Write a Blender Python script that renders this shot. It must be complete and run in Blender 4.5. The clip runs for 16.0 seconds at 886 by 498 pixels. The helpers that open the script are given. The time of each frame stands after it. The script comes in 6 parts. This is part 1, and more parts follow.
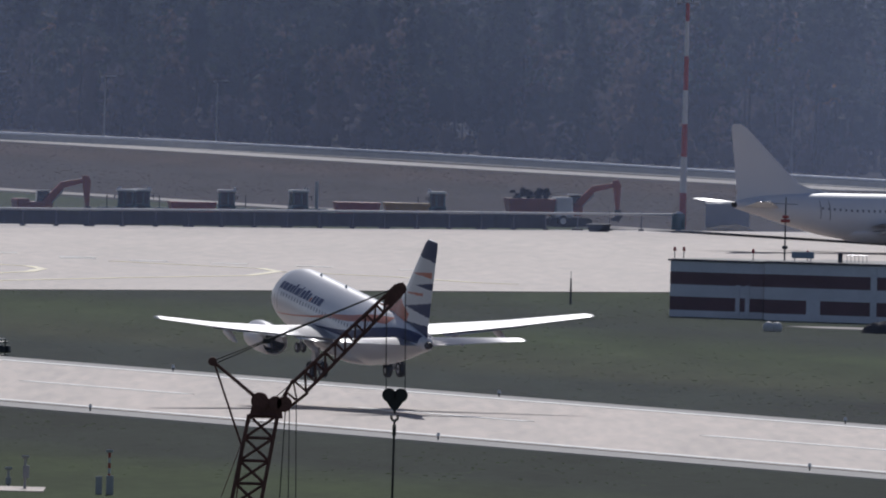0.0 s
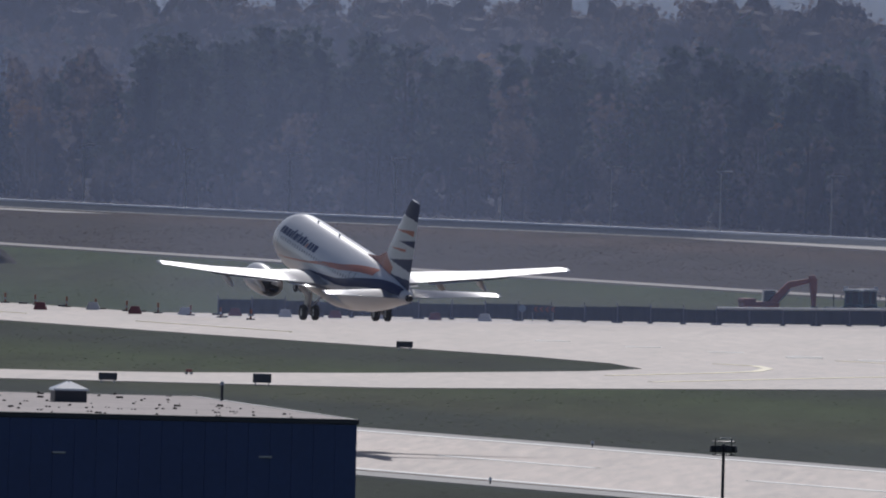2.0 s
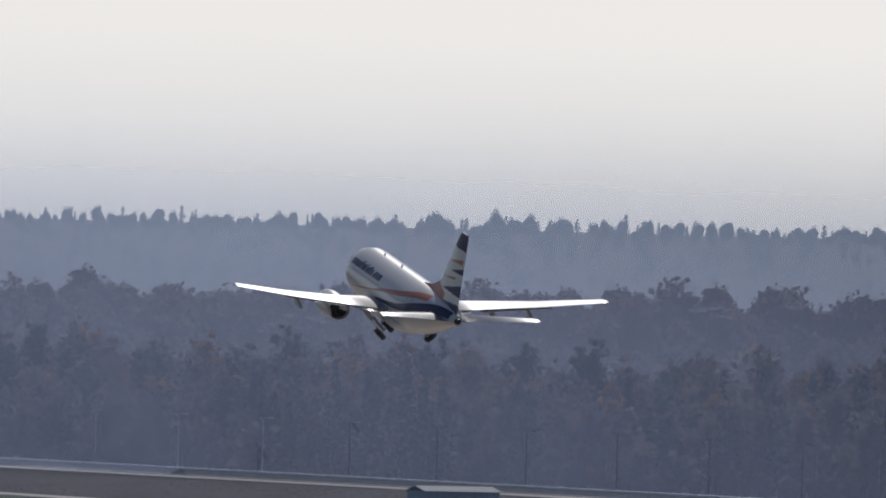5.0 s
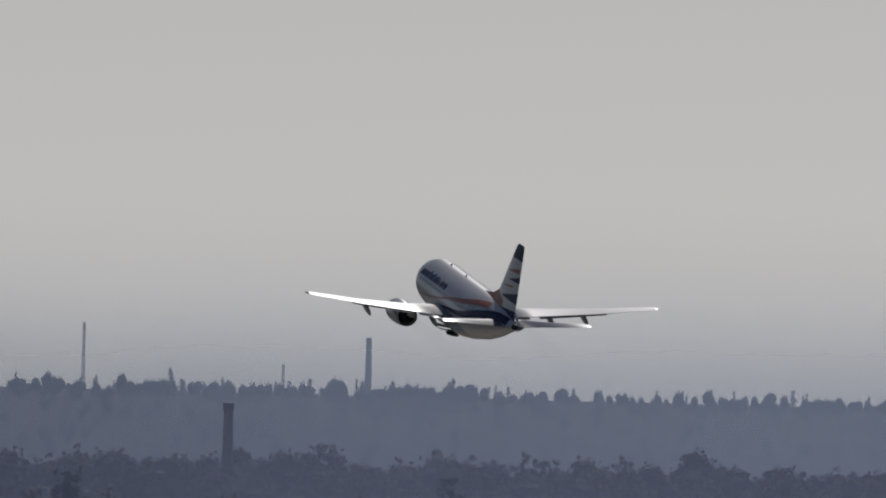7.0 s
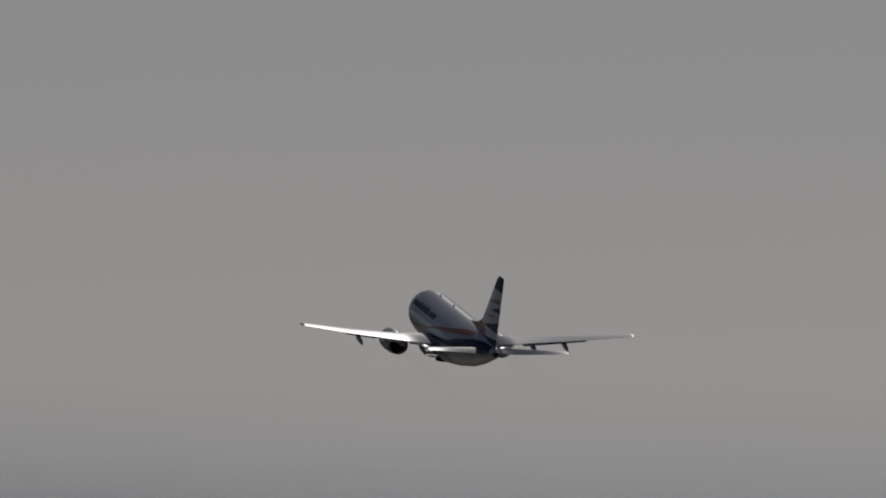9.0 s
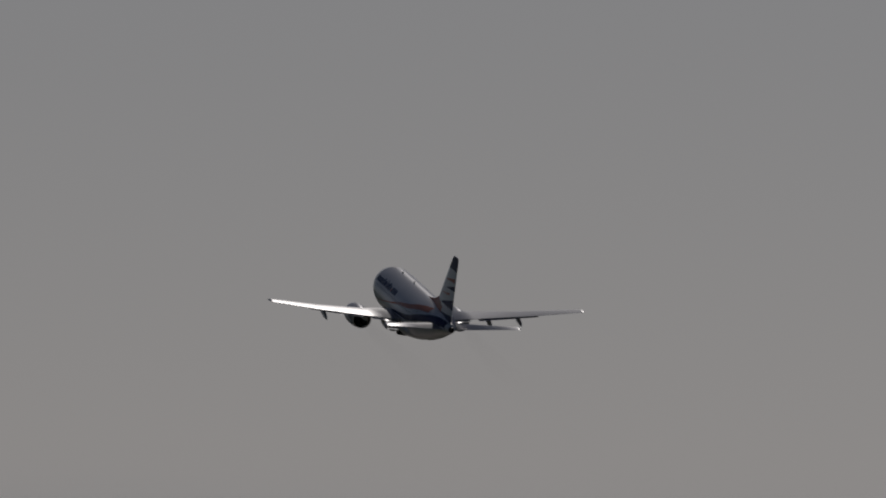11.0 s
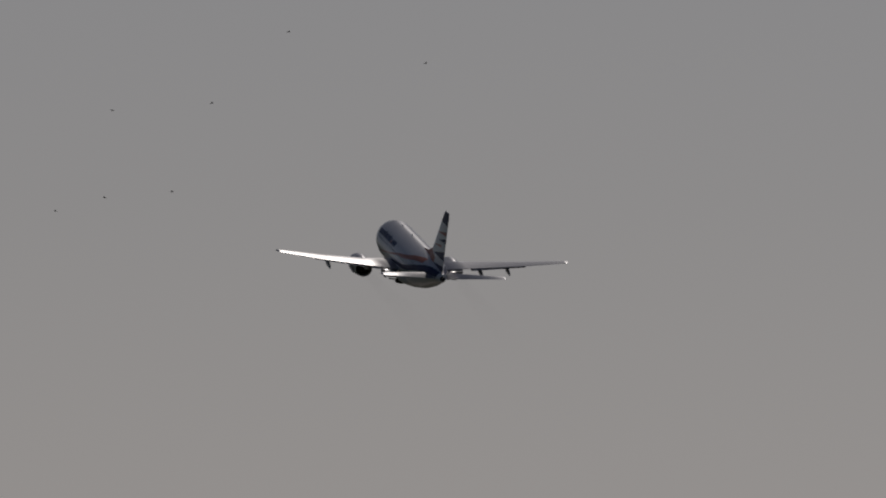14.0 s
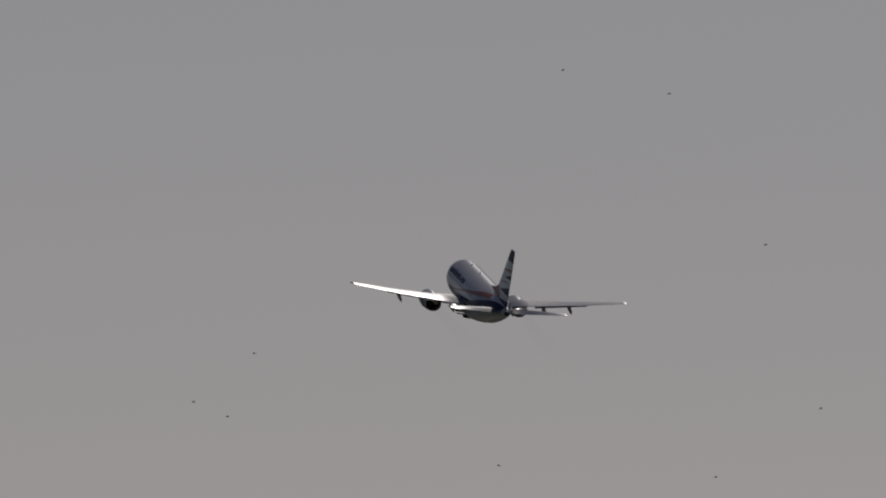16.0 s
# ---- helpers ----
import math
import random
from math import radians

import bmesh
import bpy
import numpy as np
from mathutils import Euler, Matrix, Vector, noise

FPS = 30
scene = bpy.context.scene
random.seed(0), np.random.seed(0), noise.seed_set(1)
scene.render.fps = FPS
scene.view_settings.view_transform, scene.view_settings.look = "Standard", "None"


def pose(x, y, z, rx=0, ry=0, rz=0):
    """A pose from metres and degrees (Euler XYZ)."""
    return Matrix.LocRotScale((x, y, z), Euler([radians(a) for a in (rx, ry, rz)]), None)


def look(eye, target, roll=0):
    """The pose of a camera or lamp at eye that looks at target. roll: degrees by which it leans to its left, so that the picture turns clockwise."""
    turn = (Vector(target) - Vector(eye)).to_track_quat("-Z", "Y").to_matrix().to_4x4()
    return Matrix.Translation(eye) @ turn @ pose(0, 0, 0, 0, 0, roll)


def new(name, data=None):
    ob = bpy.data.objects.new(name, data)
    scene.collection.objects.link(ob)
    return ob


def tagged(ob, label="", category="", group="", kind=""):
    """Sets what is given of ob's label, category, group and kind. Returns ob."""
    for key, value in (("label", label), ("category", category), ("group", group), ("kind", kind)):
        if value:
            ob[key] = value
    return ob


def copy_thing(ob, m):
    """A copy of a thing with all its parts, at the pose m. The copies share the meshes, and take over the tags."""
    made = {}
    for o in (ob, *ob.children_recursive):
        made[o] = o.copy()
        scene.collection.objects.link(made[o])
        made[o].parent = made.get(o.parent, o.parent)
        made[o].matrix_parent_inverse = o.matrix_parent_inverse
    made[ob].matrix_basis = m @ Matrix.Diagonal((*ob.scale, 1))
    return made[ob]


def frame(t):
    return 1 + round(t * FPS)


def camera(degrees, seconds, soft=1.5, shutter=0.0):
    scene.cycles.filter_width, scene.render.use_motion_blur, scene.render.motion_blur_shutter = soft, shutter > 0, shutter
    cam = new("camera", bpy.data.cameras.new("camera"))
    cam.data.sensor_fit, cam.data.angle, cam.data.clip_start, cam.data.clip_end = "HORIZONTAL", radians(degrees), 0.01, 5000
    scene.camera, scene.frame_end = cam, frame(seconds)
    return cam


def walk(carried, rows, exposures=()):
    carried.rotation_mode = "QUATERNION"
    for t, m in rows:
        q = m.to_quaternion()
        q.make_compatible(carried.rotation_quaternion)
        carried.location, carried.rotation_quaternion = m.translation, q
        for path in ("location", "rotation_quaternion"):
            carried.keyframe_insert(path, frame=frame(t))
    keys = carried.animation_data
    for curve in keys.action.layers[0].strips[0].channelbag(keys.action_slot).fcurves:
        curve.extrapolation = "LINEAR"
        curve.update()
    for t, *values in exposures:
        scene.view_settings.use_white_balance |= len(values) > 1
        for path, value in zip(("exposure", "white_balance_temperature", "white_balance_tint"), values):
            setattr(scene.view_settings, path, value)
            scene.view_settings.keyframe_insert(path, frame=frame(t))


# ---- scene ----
# The camera stands on a roof and follows an airliner that takes off.
EYE = (0.0, 0.0, 37.94)
ROLL = 1.4537


def aim(az, el):
    """The camera turned az degrees to the right of +y and el degrees above level."""
    return pose(*EYE, 90 + el, 0, -az) @ pose(0, 0, 0, 0, 0, ROLL)


cam = camera(1.7747, 16.0, soft=2.0)
walk(cam, [
    (0.0, aim(0.0000, -0.8839)),
    (0.5, aim(-0.3556, -0.8369)),
    (1.0, aim(-0.6890, -0.8165)),
    (1.5, aim(-1.0884, -0.7841)),
    (2.0, aim(-1.4603, -0.7206)),
    (2.5, aim(-1.9555, -0.5695)),
    (3.0, aim(-2.3718, -0.4946)),
    (3.5, aim(-2.6726, -0.4660)),
    (4.0, aim(-2.9760, -0.3775)),
    (4.5, aim(-3.1677, -0.2329)),
    (4.7, aim(-3.2999, -0.1977)),
    (5.0, aim(-3.4956, -0.1439)),
    (5.5, aim(-3.8154, -0.0557)),
    (6.0, aim(-4.1274, 0.0303)),
    (6.5, aim(-4.4320, 0.1137)),
    (6.8, aim(-4.6111, 0.1624)),
    (7.0, aim(-4.7291, 0.1942)),
    (7.5, aim(-4.9941, 0.2969)),
    (8.0, aim(-5.2323, 0.3994)),
    (8.5, aim(-5.4612, 0.4870)),
    (9.0, aim(-5.6978, 0.5374)),
    (9.2, aim(-5.7834, 0.5592)),
    (9.5, aim(-5.9101, 0.5912)),
    (10.0, aim(-6.1164, 0.6429)),
    (10.5, aim(-6.3169, 0.6925)),
    (11.0, aim(-6.5119, 0.7403)),
    (11.3, aim(-6.6263, 0.7682)),
    (11.5, aim(-6.7015, 0.7865)),
    (12.0, aim(-6.8996, 0.8258)),
    (12.5, aim(-7.0883, 0.8640)),
    (13.0, aim(-7.2760, 0.9005)),
    (13.5, aim(-7.4758, 0.9283)),
    (14.0, aim(-7.6922, 0.9687)),
    (14.5, aim(-7.9260, 1.0294)),
    (15.0, aim(-8.1548, 1.1034)),
    (15.5, aim(-8.3530, 1.1763)),
    (16.0, aim(-8.5329, 1.2309)),
], exposures=[
    (0.0, -0.74, 6080, 14), (2.0, -0.73, 6080, 14), (2.8, -0.70, 6100, 14), (3.5, -0.54, 6150, 13), (4.5, -0.70, 6280, 12), (6.8, -1.42, 6300, 12), (7.5, -1.78, 6300, 12), (9.0, -2.33, 6350, 13), (12.0, -2.52, 6350, 14), (14.5, -2.24, 6500, 15), (16.0, -2.12, 6480, 16),
])

# ---- light ----
SUN_EL, SUN_AZ = 36.0, 2.0
world = bpy.data.worlds.new("hazy_sky")
scene.world = world
world.use_nodes = True
wn = world.node_tree
wn.nodes.clear()
sky = wn.nodes.new("ShaderNodeTexSky")
sky.sky_type = "NISHITA"
sky.sun_disc = False
sky.sun_elevation, sky.sun_rotation = radians(SUN_EL), radians(SUN_AZ)
sky.air_density, sky.dust_density, sky.ozone_density, sky.altitude = 0.5, 0.55, 2.0, 150
bg = wn.nodes.new("ShaderNodeBackground")
bg.inputs["Strength"].default_value = 0.098
wo = wn.nodes.new("ShaderNodeOutputWorld")
pale = wn.nodes.new("ShaderNodeHueSaturation")  # high thin haze greys the sky
# the haze thins out towards the zenith, where the sky turns blue
up = wn.nodes.new("ShaderNodeTexCoord")
height = wn.nodes.new("ShaderNodeSeparateXYZ")
clear = wn.nodes.new("ShaderNodeMapRange")
clear.inputs["From Min"].default_value, clear.inputs["From Max"].default_value = 0.03, 0.6
clear.inputs["To Min"].default_value, clear.inputs["To Max"].default_value = 0.40, 1.1
wn.links.new(up.outputs["Generated"], height.inputs[0])
wn.links.new(height.outputs["Z"], clear.inputs["Value"])
# the horizon's haze goes on below the level line, where the far land falls away
level = wn.nodes.new("ShaderNodeMath")
level.operation = "MAXIMUM"
level.inputs[1].default_value = 0.006
way = wn.nodes.new("ShaderNodeCombineXYZ")
wn.links.new(height.outputs["X"], way.inputs["X"])
wn.links.new(height.outputs["Y"], way.inputs["Y"])
wn.links.new(height.outputs["Z"], level.inputs[0])
wn.links.new(level.outputs[0], way.inputs["Z"])
wn.links.new(way.outputs[0], sky.inputs["Vector"])
wn.links.new(clear.outputs[0], pale.inputs["Saturation"])
wn.links.new(sky.outputs[0], pale.inputs["Color"])
wn.links.new(pale.outputs[0], bg.inputs["Color"])
wn.links.new(bg.outputs[0], wo.inputs["Surface"])
sun = new("sun", bpy.data.lights.new("sun", "SUN"))
sun.data.energy, sun.data.angle, sun.data.color = 3.6, radians(0.6), (1.0, 0.95, 0.87)
a, e = radians(SUN_AZ), radians(SUN_EL)
sun.matrix_world = look((0, 0, 300), Vector((0, 0, 300)) - Vector((math.sin(a) * math.cos(e), math.cos(a) * math.cos(e), math.sin(e))))

# The runway's own frame: h runs along it, n across it.
PSI = 0.368
HX, HY, NX, NY = -math.sin(PSI), math.cos(PSI), math.cos(PSI), math.sin(PSI)


def rw(s, n):
    """World x, y of a place s metres along the runway and n metres across it."""
    return HX * s + NX * n, HY * s + NY * n


# ---- materials ----
def mat(name, color, rough=0.6, metal=0.0, vary=0.15, scale=2.0, bump=0.0, fine=12.0, spec=0.5, stretch=(1, 1, 1), turn=0.0, space="Object"):
    m = bpy.data.materials.new(name)
    m.use_nodes = True
    nt = m.node_tree
    b = nt.nodes["Principled BSDF"]
    b.inputs["Roughness"].default_value = rough
    b.inputs["Metallic"].default_value = metal
    b.inputs["Specular IOR Level"].default_value = spec
    b.inputs["Base Color"].default_value = (*color, 1)
    if vary or bump:
        co = nt.nodes.new("ShaderNodeTexCoord")
        mp = nt.nodes.new("ShaderNodeMapping")
        mp.inputs["Scale"].default_value = stretch
        mp.inputs["Rotation"].default_value = (0, 0, -turn)
        nt.links.new(co.outputs[space], mp.inputs["Vector"])
        n1 = nt.nodes.new("ShaderNodeTexNoise")
        n1.inputs["Scale"].default_value = scale
        n1.inputs["Detail"].default_value = 4
        n2 = nt.nodes.new("ShaderNodeTexNoise")
        n2.inputs["Scale"].default_value = scale * fine
        n2.inputs["Detail"].default_value = 3
        for n in (n1, n2):
            nt.links.new(mp.outputs[0], n.inputs["Vector"])
        add = nt.nodes.new("ShaderNodeMath")
        add.operation = "ADD"
        nt.links.new(n1.outputs["Fac"], add.inputs[0])
        nt.links.new(n2.outputs["Fac"], add.inputs[1])
        rg = nt.nodes.new("ShaderNodeMapRange")
        rg.inputs["From Min"].default_value, rg.inputs["From Max"].default_value = 0.6, 1.4
        rg.inputs["To Min"].default_value, rg.inputs["To Max"].default_value = 1 - vary, 1 + vary
        nt.links.new(add.outputs[0], rg.inputs["Value"])
        mul = nt.nodes.new("ShaderNodeMix")
        mul.data_type, mul.blend_type = "RGBA", "MULTIPLY"
        mul.inputs["Factor"].default_value = 1
        mul.inputs["A"].default_value = (*color, 1)
        nt.links.new(rg.outputs[0], mul.inputs["B"])
        nt.links.new(mul.outputs["Result"], b.inputs["Base Color"])
        if bump:
            bu = nt.nodes.new("ShaderNodeBump")
            bu.inputs["Strength"].default_value = bump
            bu.inputs["Distance"].default_value = 0.05
            nt.links.new(n2.outputs["Fac"], bu.inputs["Height"])
            nt.links.new(bu.outputs[0], b.inputs["Normal"])
    return m


def ground_material():
    """Turf in mown bands along the runway, brown fallow field behind the dirt road."""
    m = bpy.data.materials.new("turf_and_fallow")
    m.use_nodes = True
    nt = m.node_tree
    b = nt.nodes["Principled BSDF"]
    b.inputs["Roughness"].default_value = 0.95
    b.inputs["Specular IOR Level"].default_value = 0.1
    co = nt.nodes.new("ShaderNodeTexCoord")
    dot = nt.nodes.new("ShaderNodeVectorMath")
    dot.operation = "DOT_PRODUCT"
    dot.inputs[1].default_value = (NX, NY, 0)
    nt.links.new(co.outputs["Object"], dot.inputs[0])
    wob = nt.nodes.new("ShaderNodeTexNoise")
    wob.inputs["Scale"].default_value = 0.02
    wob.inputs["Detail"].default_value = 5
    nt.links.new(co.outputs["Object"], wob.inputs["Vector"])
    ma = nt.nodes.new("ShaderNodeMath")
    ma.operation = "MULTIPLY_ADD"
    ma.inputs[1].default_value = 14.0
    nt.links.new(wob.outputs["Fac"], ma.inputs[0])
    nt.links.new(dot.outputs["Value"], ma.inputs[2])
    rg = nt.nodes.new("ShaderNodeMapRange")
    rg.inputs["From Min"].default_value, rg.inputs["From Max"].default_value = 507, 1207
    nt.links.new(ma.outputs[0], rg.inputs["Value"])
    ramp = nt.nodes.new("ShaderNodeValToRGB")
    green, dark, olive, fallow, rust = (0.052, 0.080, 0.027), (0.031, 0.044, 0.032), (0.060, 0.072, 0.035), (0.061, 0.054, 0.057), (0.086, 0.064, 0.058)
    zones = [(500, green), (568, green), (585, dark), (692, dark), (706, olive), (745, green), (770, dark), (835, green), (890, olive), (944, green), (952, fallow), (1030, fallow), (1062, rust), (1110, fallow)]
    el = ramp.color_ramp.elements
    while len(el) < len(zones):
        el.new(0.5)
    for k, (n, c) in enumerate(zones):
        el[k].position, el[k].color = (n - 500) / 700, (*c, 1)
    nt.links.new(rg.outputs[0], ramp.inputs["Fac"])
    mp = nt.nodes.new("ShaderNodeMapping")
    mp.inputs["Rotation"].default_value = (0, 0, -PSI)
    mp.inputs["Scale"].default_value = (1.0, 0.12, 1.0)
    nt.links.new(co.outputs["Object"], mp.inputs["Vector"])
    n1 = nt.nodes.new("ShaderNodeTexNoise")
    n1.inputs["Scale"].default_value, n1.inputs["Detail"].default_value = 0.12, 8
    n1.inputs["Roughness"].default_value = 0.7
    nt.links.new(mp.outputs[0], n1.inputs["Vector"])
    n2 = nt.nodes.new("ShaderNodeTexNoise")
    n2.inputs["Scale"].default_value, n2.inputs["Detail"].default_value = 0.55, 9
    n2.inputs["Roughness"].default_value = 0.75
    nt.links.new(co.outputs["Object"], n2.inputs["Vector"])
    add = nt.nodes.new("ShaderNodeMath")
    nt.links.new(n1.outputs["Fac"], add.inputs[0])
    nt.links.new(n2.outputs["Fac"], add.inputs[1])
    r2 = nt.nodes.new("ShaderNodeMapRange")
    r2.inputs["From Min"].default_value, r2.inputs["From Max"].default_value = 0.6, 1.4
    r2.inputs["To Min"].default_value, r2.inputs["To Max"].default_value = 0.3, 1.7
    nt.links.new(add.outputs[0], r2.inputs["Value"])
    mul = nt.nodes.new("ShaderNodeMix")
    mul.data_type, mul.blend_type = "RGBA", "MULTIPLY"
    mul.inputs["Factor"].default_value = 1
    nt.links.new(ramp.outputs["Color"], mul.inputs["A"])
    nt.links.new(r2.outputs[0], mul.inputs["B"])
    nt.links.new(mul.outputs["Result"], b.inputs["Base Color"])
    bu = nt.nodes.new("ShaderNodeBump")
    bu.inputs["Strength"].default_value, bu.inputs["Distance"].default_value = 0.6, 0.15
    nt.links.new(n2.outputs["Fac"], bu.inputs["Height"])
    nt.links.new(bu.outputs[0], b.inputs["Normal"])
    return m


M = {
    "turf": ground_material(),
    "concrete": mat("runway_concrete", (0.43, 0.338, 0.275), 0.68, vary=0.32, scale=0.16, bump=0.15, fine=7, turn=PSI, stretch=(1, 0.05, 1)),
    "shoulder": mat("weathered_shoulder", (0.27, 0.26, 0.24), 0.75, vary=0.15, scale=0.2, fine=8),
    "apron": mat("apron_concrete", (0.44, 0.36, 0.30), 0.68, vary=0.2, scale=0.09, bump=0.15, fine=9, turn=1.2, stretch=(1, 0.12, 1)),
    "marking": mat("white_marking_paint", (0.80, 0.79, 0.74), 0.6, vary=0.15, scale=0.4),
    "yellow_mark": mat("yellow_marking_paint", (0.75, 0.66, 0.36), 0.6, vary=0.15, scale=0.4),
    "dirt": mat("pale_dry_dirt", (0.50, 0.455, 0.40), 0.9, vary=0.2, scale=0.15, bump=0.3),
    "sand": mat("pale_dry_sand", (0.60, 0.56, 0.50), 0.9, vary=0.3, scale=0.08, bump=0.3),
    "soil": mat("dark_dug_soil", (0.035, 0.03, 0.03), 0.95, vary=0.3, scale=0.8, bump=0.6),
    "white_paint": mat("white_aircraft_paint", (0.78, 0.78, 0.77), 0.28, vary=0.04, scale=0.8, fine=6),
    "fresh_white": mat("plain_fresh_white_paint", (0.88, 0.88, 0.89), 0.4, vary=0.03, scale=0.8, fine=6),
    "navy": mat("navy_paint", (0.010, 0.018, 0.085), 0.45, spec=0.25, vary=0.08, scale=1.0),
    "lettering": mat("worn_blue_lettering", (0.085, 0.105, 0.20), 0.45, spec=0.25, vary=0.2, scale=3.0),
    "orange": mat("orange_paint", (0.62, 0.21, 0.12), 0.4, spec=0.3, vary=0.08, scale=1.0),
    "alu": mat("wing_grey_paint", (0.60, 0.60, 0.60), 0.34, metal=0.3, vary=0.08, scale=0.7),
    "bare_metal": mat("bare_metal", (0.45, 0.45, 0.46), 0.35, metal=1.0, vary=0.15, scale=1.5),
    "hot_metal": mat("sooty_metal", (0.05, 0.047, 0.045), 0.5, metal=0.8, vary=0.2, scale=2),
    "rubber": mat("black_rubber", (0.018, 0.018, 0.02), 0.75, vary=0.2, scale=4),
    "glass": mat("dark_glass", (0.015, 0.018, 0.022), 0.08, vary=0.0),
    "pane": mat("cabin_window_pane", (0.30, 0.31, 0.34), 0.2, vary=0.0),
    "crane_steel": mat("rusty_brown_crane_steel", (0.14, 0.056, 0.044), 0.7, vary=0.45, scale=1.2, bump=0.3),
    "rope": mat("greased_wire_rope", (0.02, 0.02, 0.02), 0.6, vary=0.2, scale=5),
    "blue_sheet": mat("navy_blue_wall_cladding", (0.026, 0.056, 0.180), 0.45, vary=0.12, scale=0.3, fine=10),
    "roof_felt": mat("dusty_roof_felt", (0.48, 0.42, 0.39), 0.85, vary=0.2, scale=0.4, bump=0.2),
    "edge_steel": mat("dark_edge_flashing", (0.03, 0.035, 0.05), 0.5, vary=0.15, scale=1),
    "zinc": mat("galvanised_steel", (0.42, 0.43, 0.45), 0.4, metal=0.8, vary=0.2, scale=1.2),
    "bright_steel": mat("pale_steel_for_rail_glint", (0.74, 0.76, 0.80), 0.5, metal=0.25, vary=0.15, scale=0.6),
    "fence_steel": mat("weathered_fence_steel", (0.20, 0.20, 0.22), 0.6, metal=0.3, vary=0.2, scale=1.5),
    "acrylic": mat("milky_skylight_acrylic", (0.72, 0.75, 0.77), 0.2, vary=0.08, scale=1),
    "shed_blue": mat("faded_blue_shed_cladding", (0.20, 0.28, 0.36), 0.6, vary=0.15, scale=0.6),
    "shed_roof": mat("dull_grey_roof_sheet", (0.27, 0.30, 0.34), 0.75, vary=0.2, scale=0.8, spec=0.3),
    "red_paint": mat("red_paint", (0.42, 0.045, 0.03), 0.5, vary=0.2, scale=0.6),
    "barrier_red": mat("faded_maroon_plastic", (0.20, 0.035, 0.035), 0.5, vary=0.2, scale=1.0),
    "post_orange": mat("dirty_orange_plastic", (0.34, 0.11, 0.055), 0.6, vary=0.2, scale=1.0),
    "mast_white": mat("mast_white_paint", (0.68, 0.67, 0.65), 0.5, vary=0.15, scale=0.6),
    "wall_white": mat("whitewashed_brick", (0.72, 0.74, 0.78), 0.85, vary=0.15, scale=0.5, bump=0.3),
    "wall_maroon": mat("maroon_brick", (0.13, 0.060, 0.066), 0.85, vary=0.3, scale=0.5, bump=0.3),
    "digger": mat("worn_orange_digger_paint", (0.30, 0.075, 0.045), 0.55, vary=0.35, scale=0.8),
    "tractor": mat("dark_green_tractor_paint", (0.03, 0.11, 0.11), 0.35, vary=0.3, scale=0.8),
    "yellow": mat("ochre_machine_paint", (0.5, 0.26, 0.04), 0.5, vary=0.2, scale=0.8),
    "mesh_dark": mat("dark_windbreak_netting", (0.045, 0.047, 0.056), 0.9, vary=0.4, scale=1.0, fine=5),
    "post_white": mat("grey_post_paint", (0.45, 0.45, 0.45), 0.6, vary=0.15, scale=1),
    "lamp_grey": mat("dull_grey_lamp_paint", (0.40, 0.41, 0.43), 0.6, vary=0.15, scale=1),
    "bird_dark": mat("dark_feathers", (0.06, 0.06, 0.062), 0.8, vary=0.2, scale=20),
    "sign_dark": mat("dark_sign_back", (0.035, 0.037, 0.045), 0.6, vary=0.2, scale=1),
    "bark": mat("grey_brown_bark", (0.085, 0.075, 0.065), 0.9, vary=0.3, scale=1.5),
    "birch": mat("pale_birch_bark", (0.30, 0.29, 0.27), 0.8, vary=0.35, scale=1.5),
}


def leaf_material(name, color, spread=0.25):
    """Foliage whose clumps differ a little from one another."""
    m = bpy.data.materials.new(name)
    m.use_nodes = True
    nt = m.node_tree
    b = nt.nodes["Principled BSDF"]
    b.inputs["Roughness"].default_value = 0.8
    b.inputs["Specular IOR Level"].default_value = 0.15
    geo = nt.nodes.new("ShaderNodeNewGeometry")
    co = nt.nodes.new("ShaderNodeTexCoord")
    no = nt.nodes.new("ShaderNodeTexNoise")
    no.inputs["Scale"].default_value, no.inputs["Detail"].default_value = 0.12, 3
    nt.links.new(co.outputs["Object"], no.inputs["Vector"])
    add = nt.nodes.new("ShaderNodeMath")
    soft = nt.nodes.new("ShaderNodeMath")
    soft.operation = "MULTIPLY_ADD"
    soft.inputs[1].default_value, soft.inputs[2].default_value = 0.45, 0.28
    nt.links.new(geo.outputs["Random Per Island"], soft.inputs[0])
    nt.links.new(soft.outputs[0], add.inputs[0])
    nt.links.new(no.outputs["Fac"], add.inputs[1])
    rg = nt.nodes.new("ShaderNodeMapRange")
    rg.inputs["From Min"].default_value, rg.inputs["From Max"].default_value = 0.2, 1.5
    rg.inputs["To Min"].default_value, rg.inputs["To Max"].default_value = 1 - spread, 1 + spread
    nt.links.new(add.outputs[0], rg.inputs["Value"])
    mul = nt.nodes.new("ShaderNodeMix")
    mul.data_type, mul.blend_type = "RGBA", "MULTIPLY"
    mul.inputs["Factor"].default_value = 1
    mul.inputs["A"].default_value = (*color, 1)
    nt.links.new(rg.outputs[0], mul.inputs["B"])
    nt.links.new(mul.outputs["Result"], b.inputs["Base Color"])
    # thin leaves let the light behind them through
    tr = nt.nodes.new("ShaderNodeBsdfTranslucent")
    nt.links.new(mul.outputs["Result"], tr.inputs["Color"])
    mix = nt.nodes.new("ShaderNodeMixShader")
    mix.inputs["Fac"].default_value = 0.35
    nt.links.new(b.outputs[0], mix.inputs[1])
    nt.links.new(tr.outputs[0], mix.inputs[2])
    nt.links.new(mix.outputs[0], nt.nodes["Material Output"].inputs["Surface"])
    return m


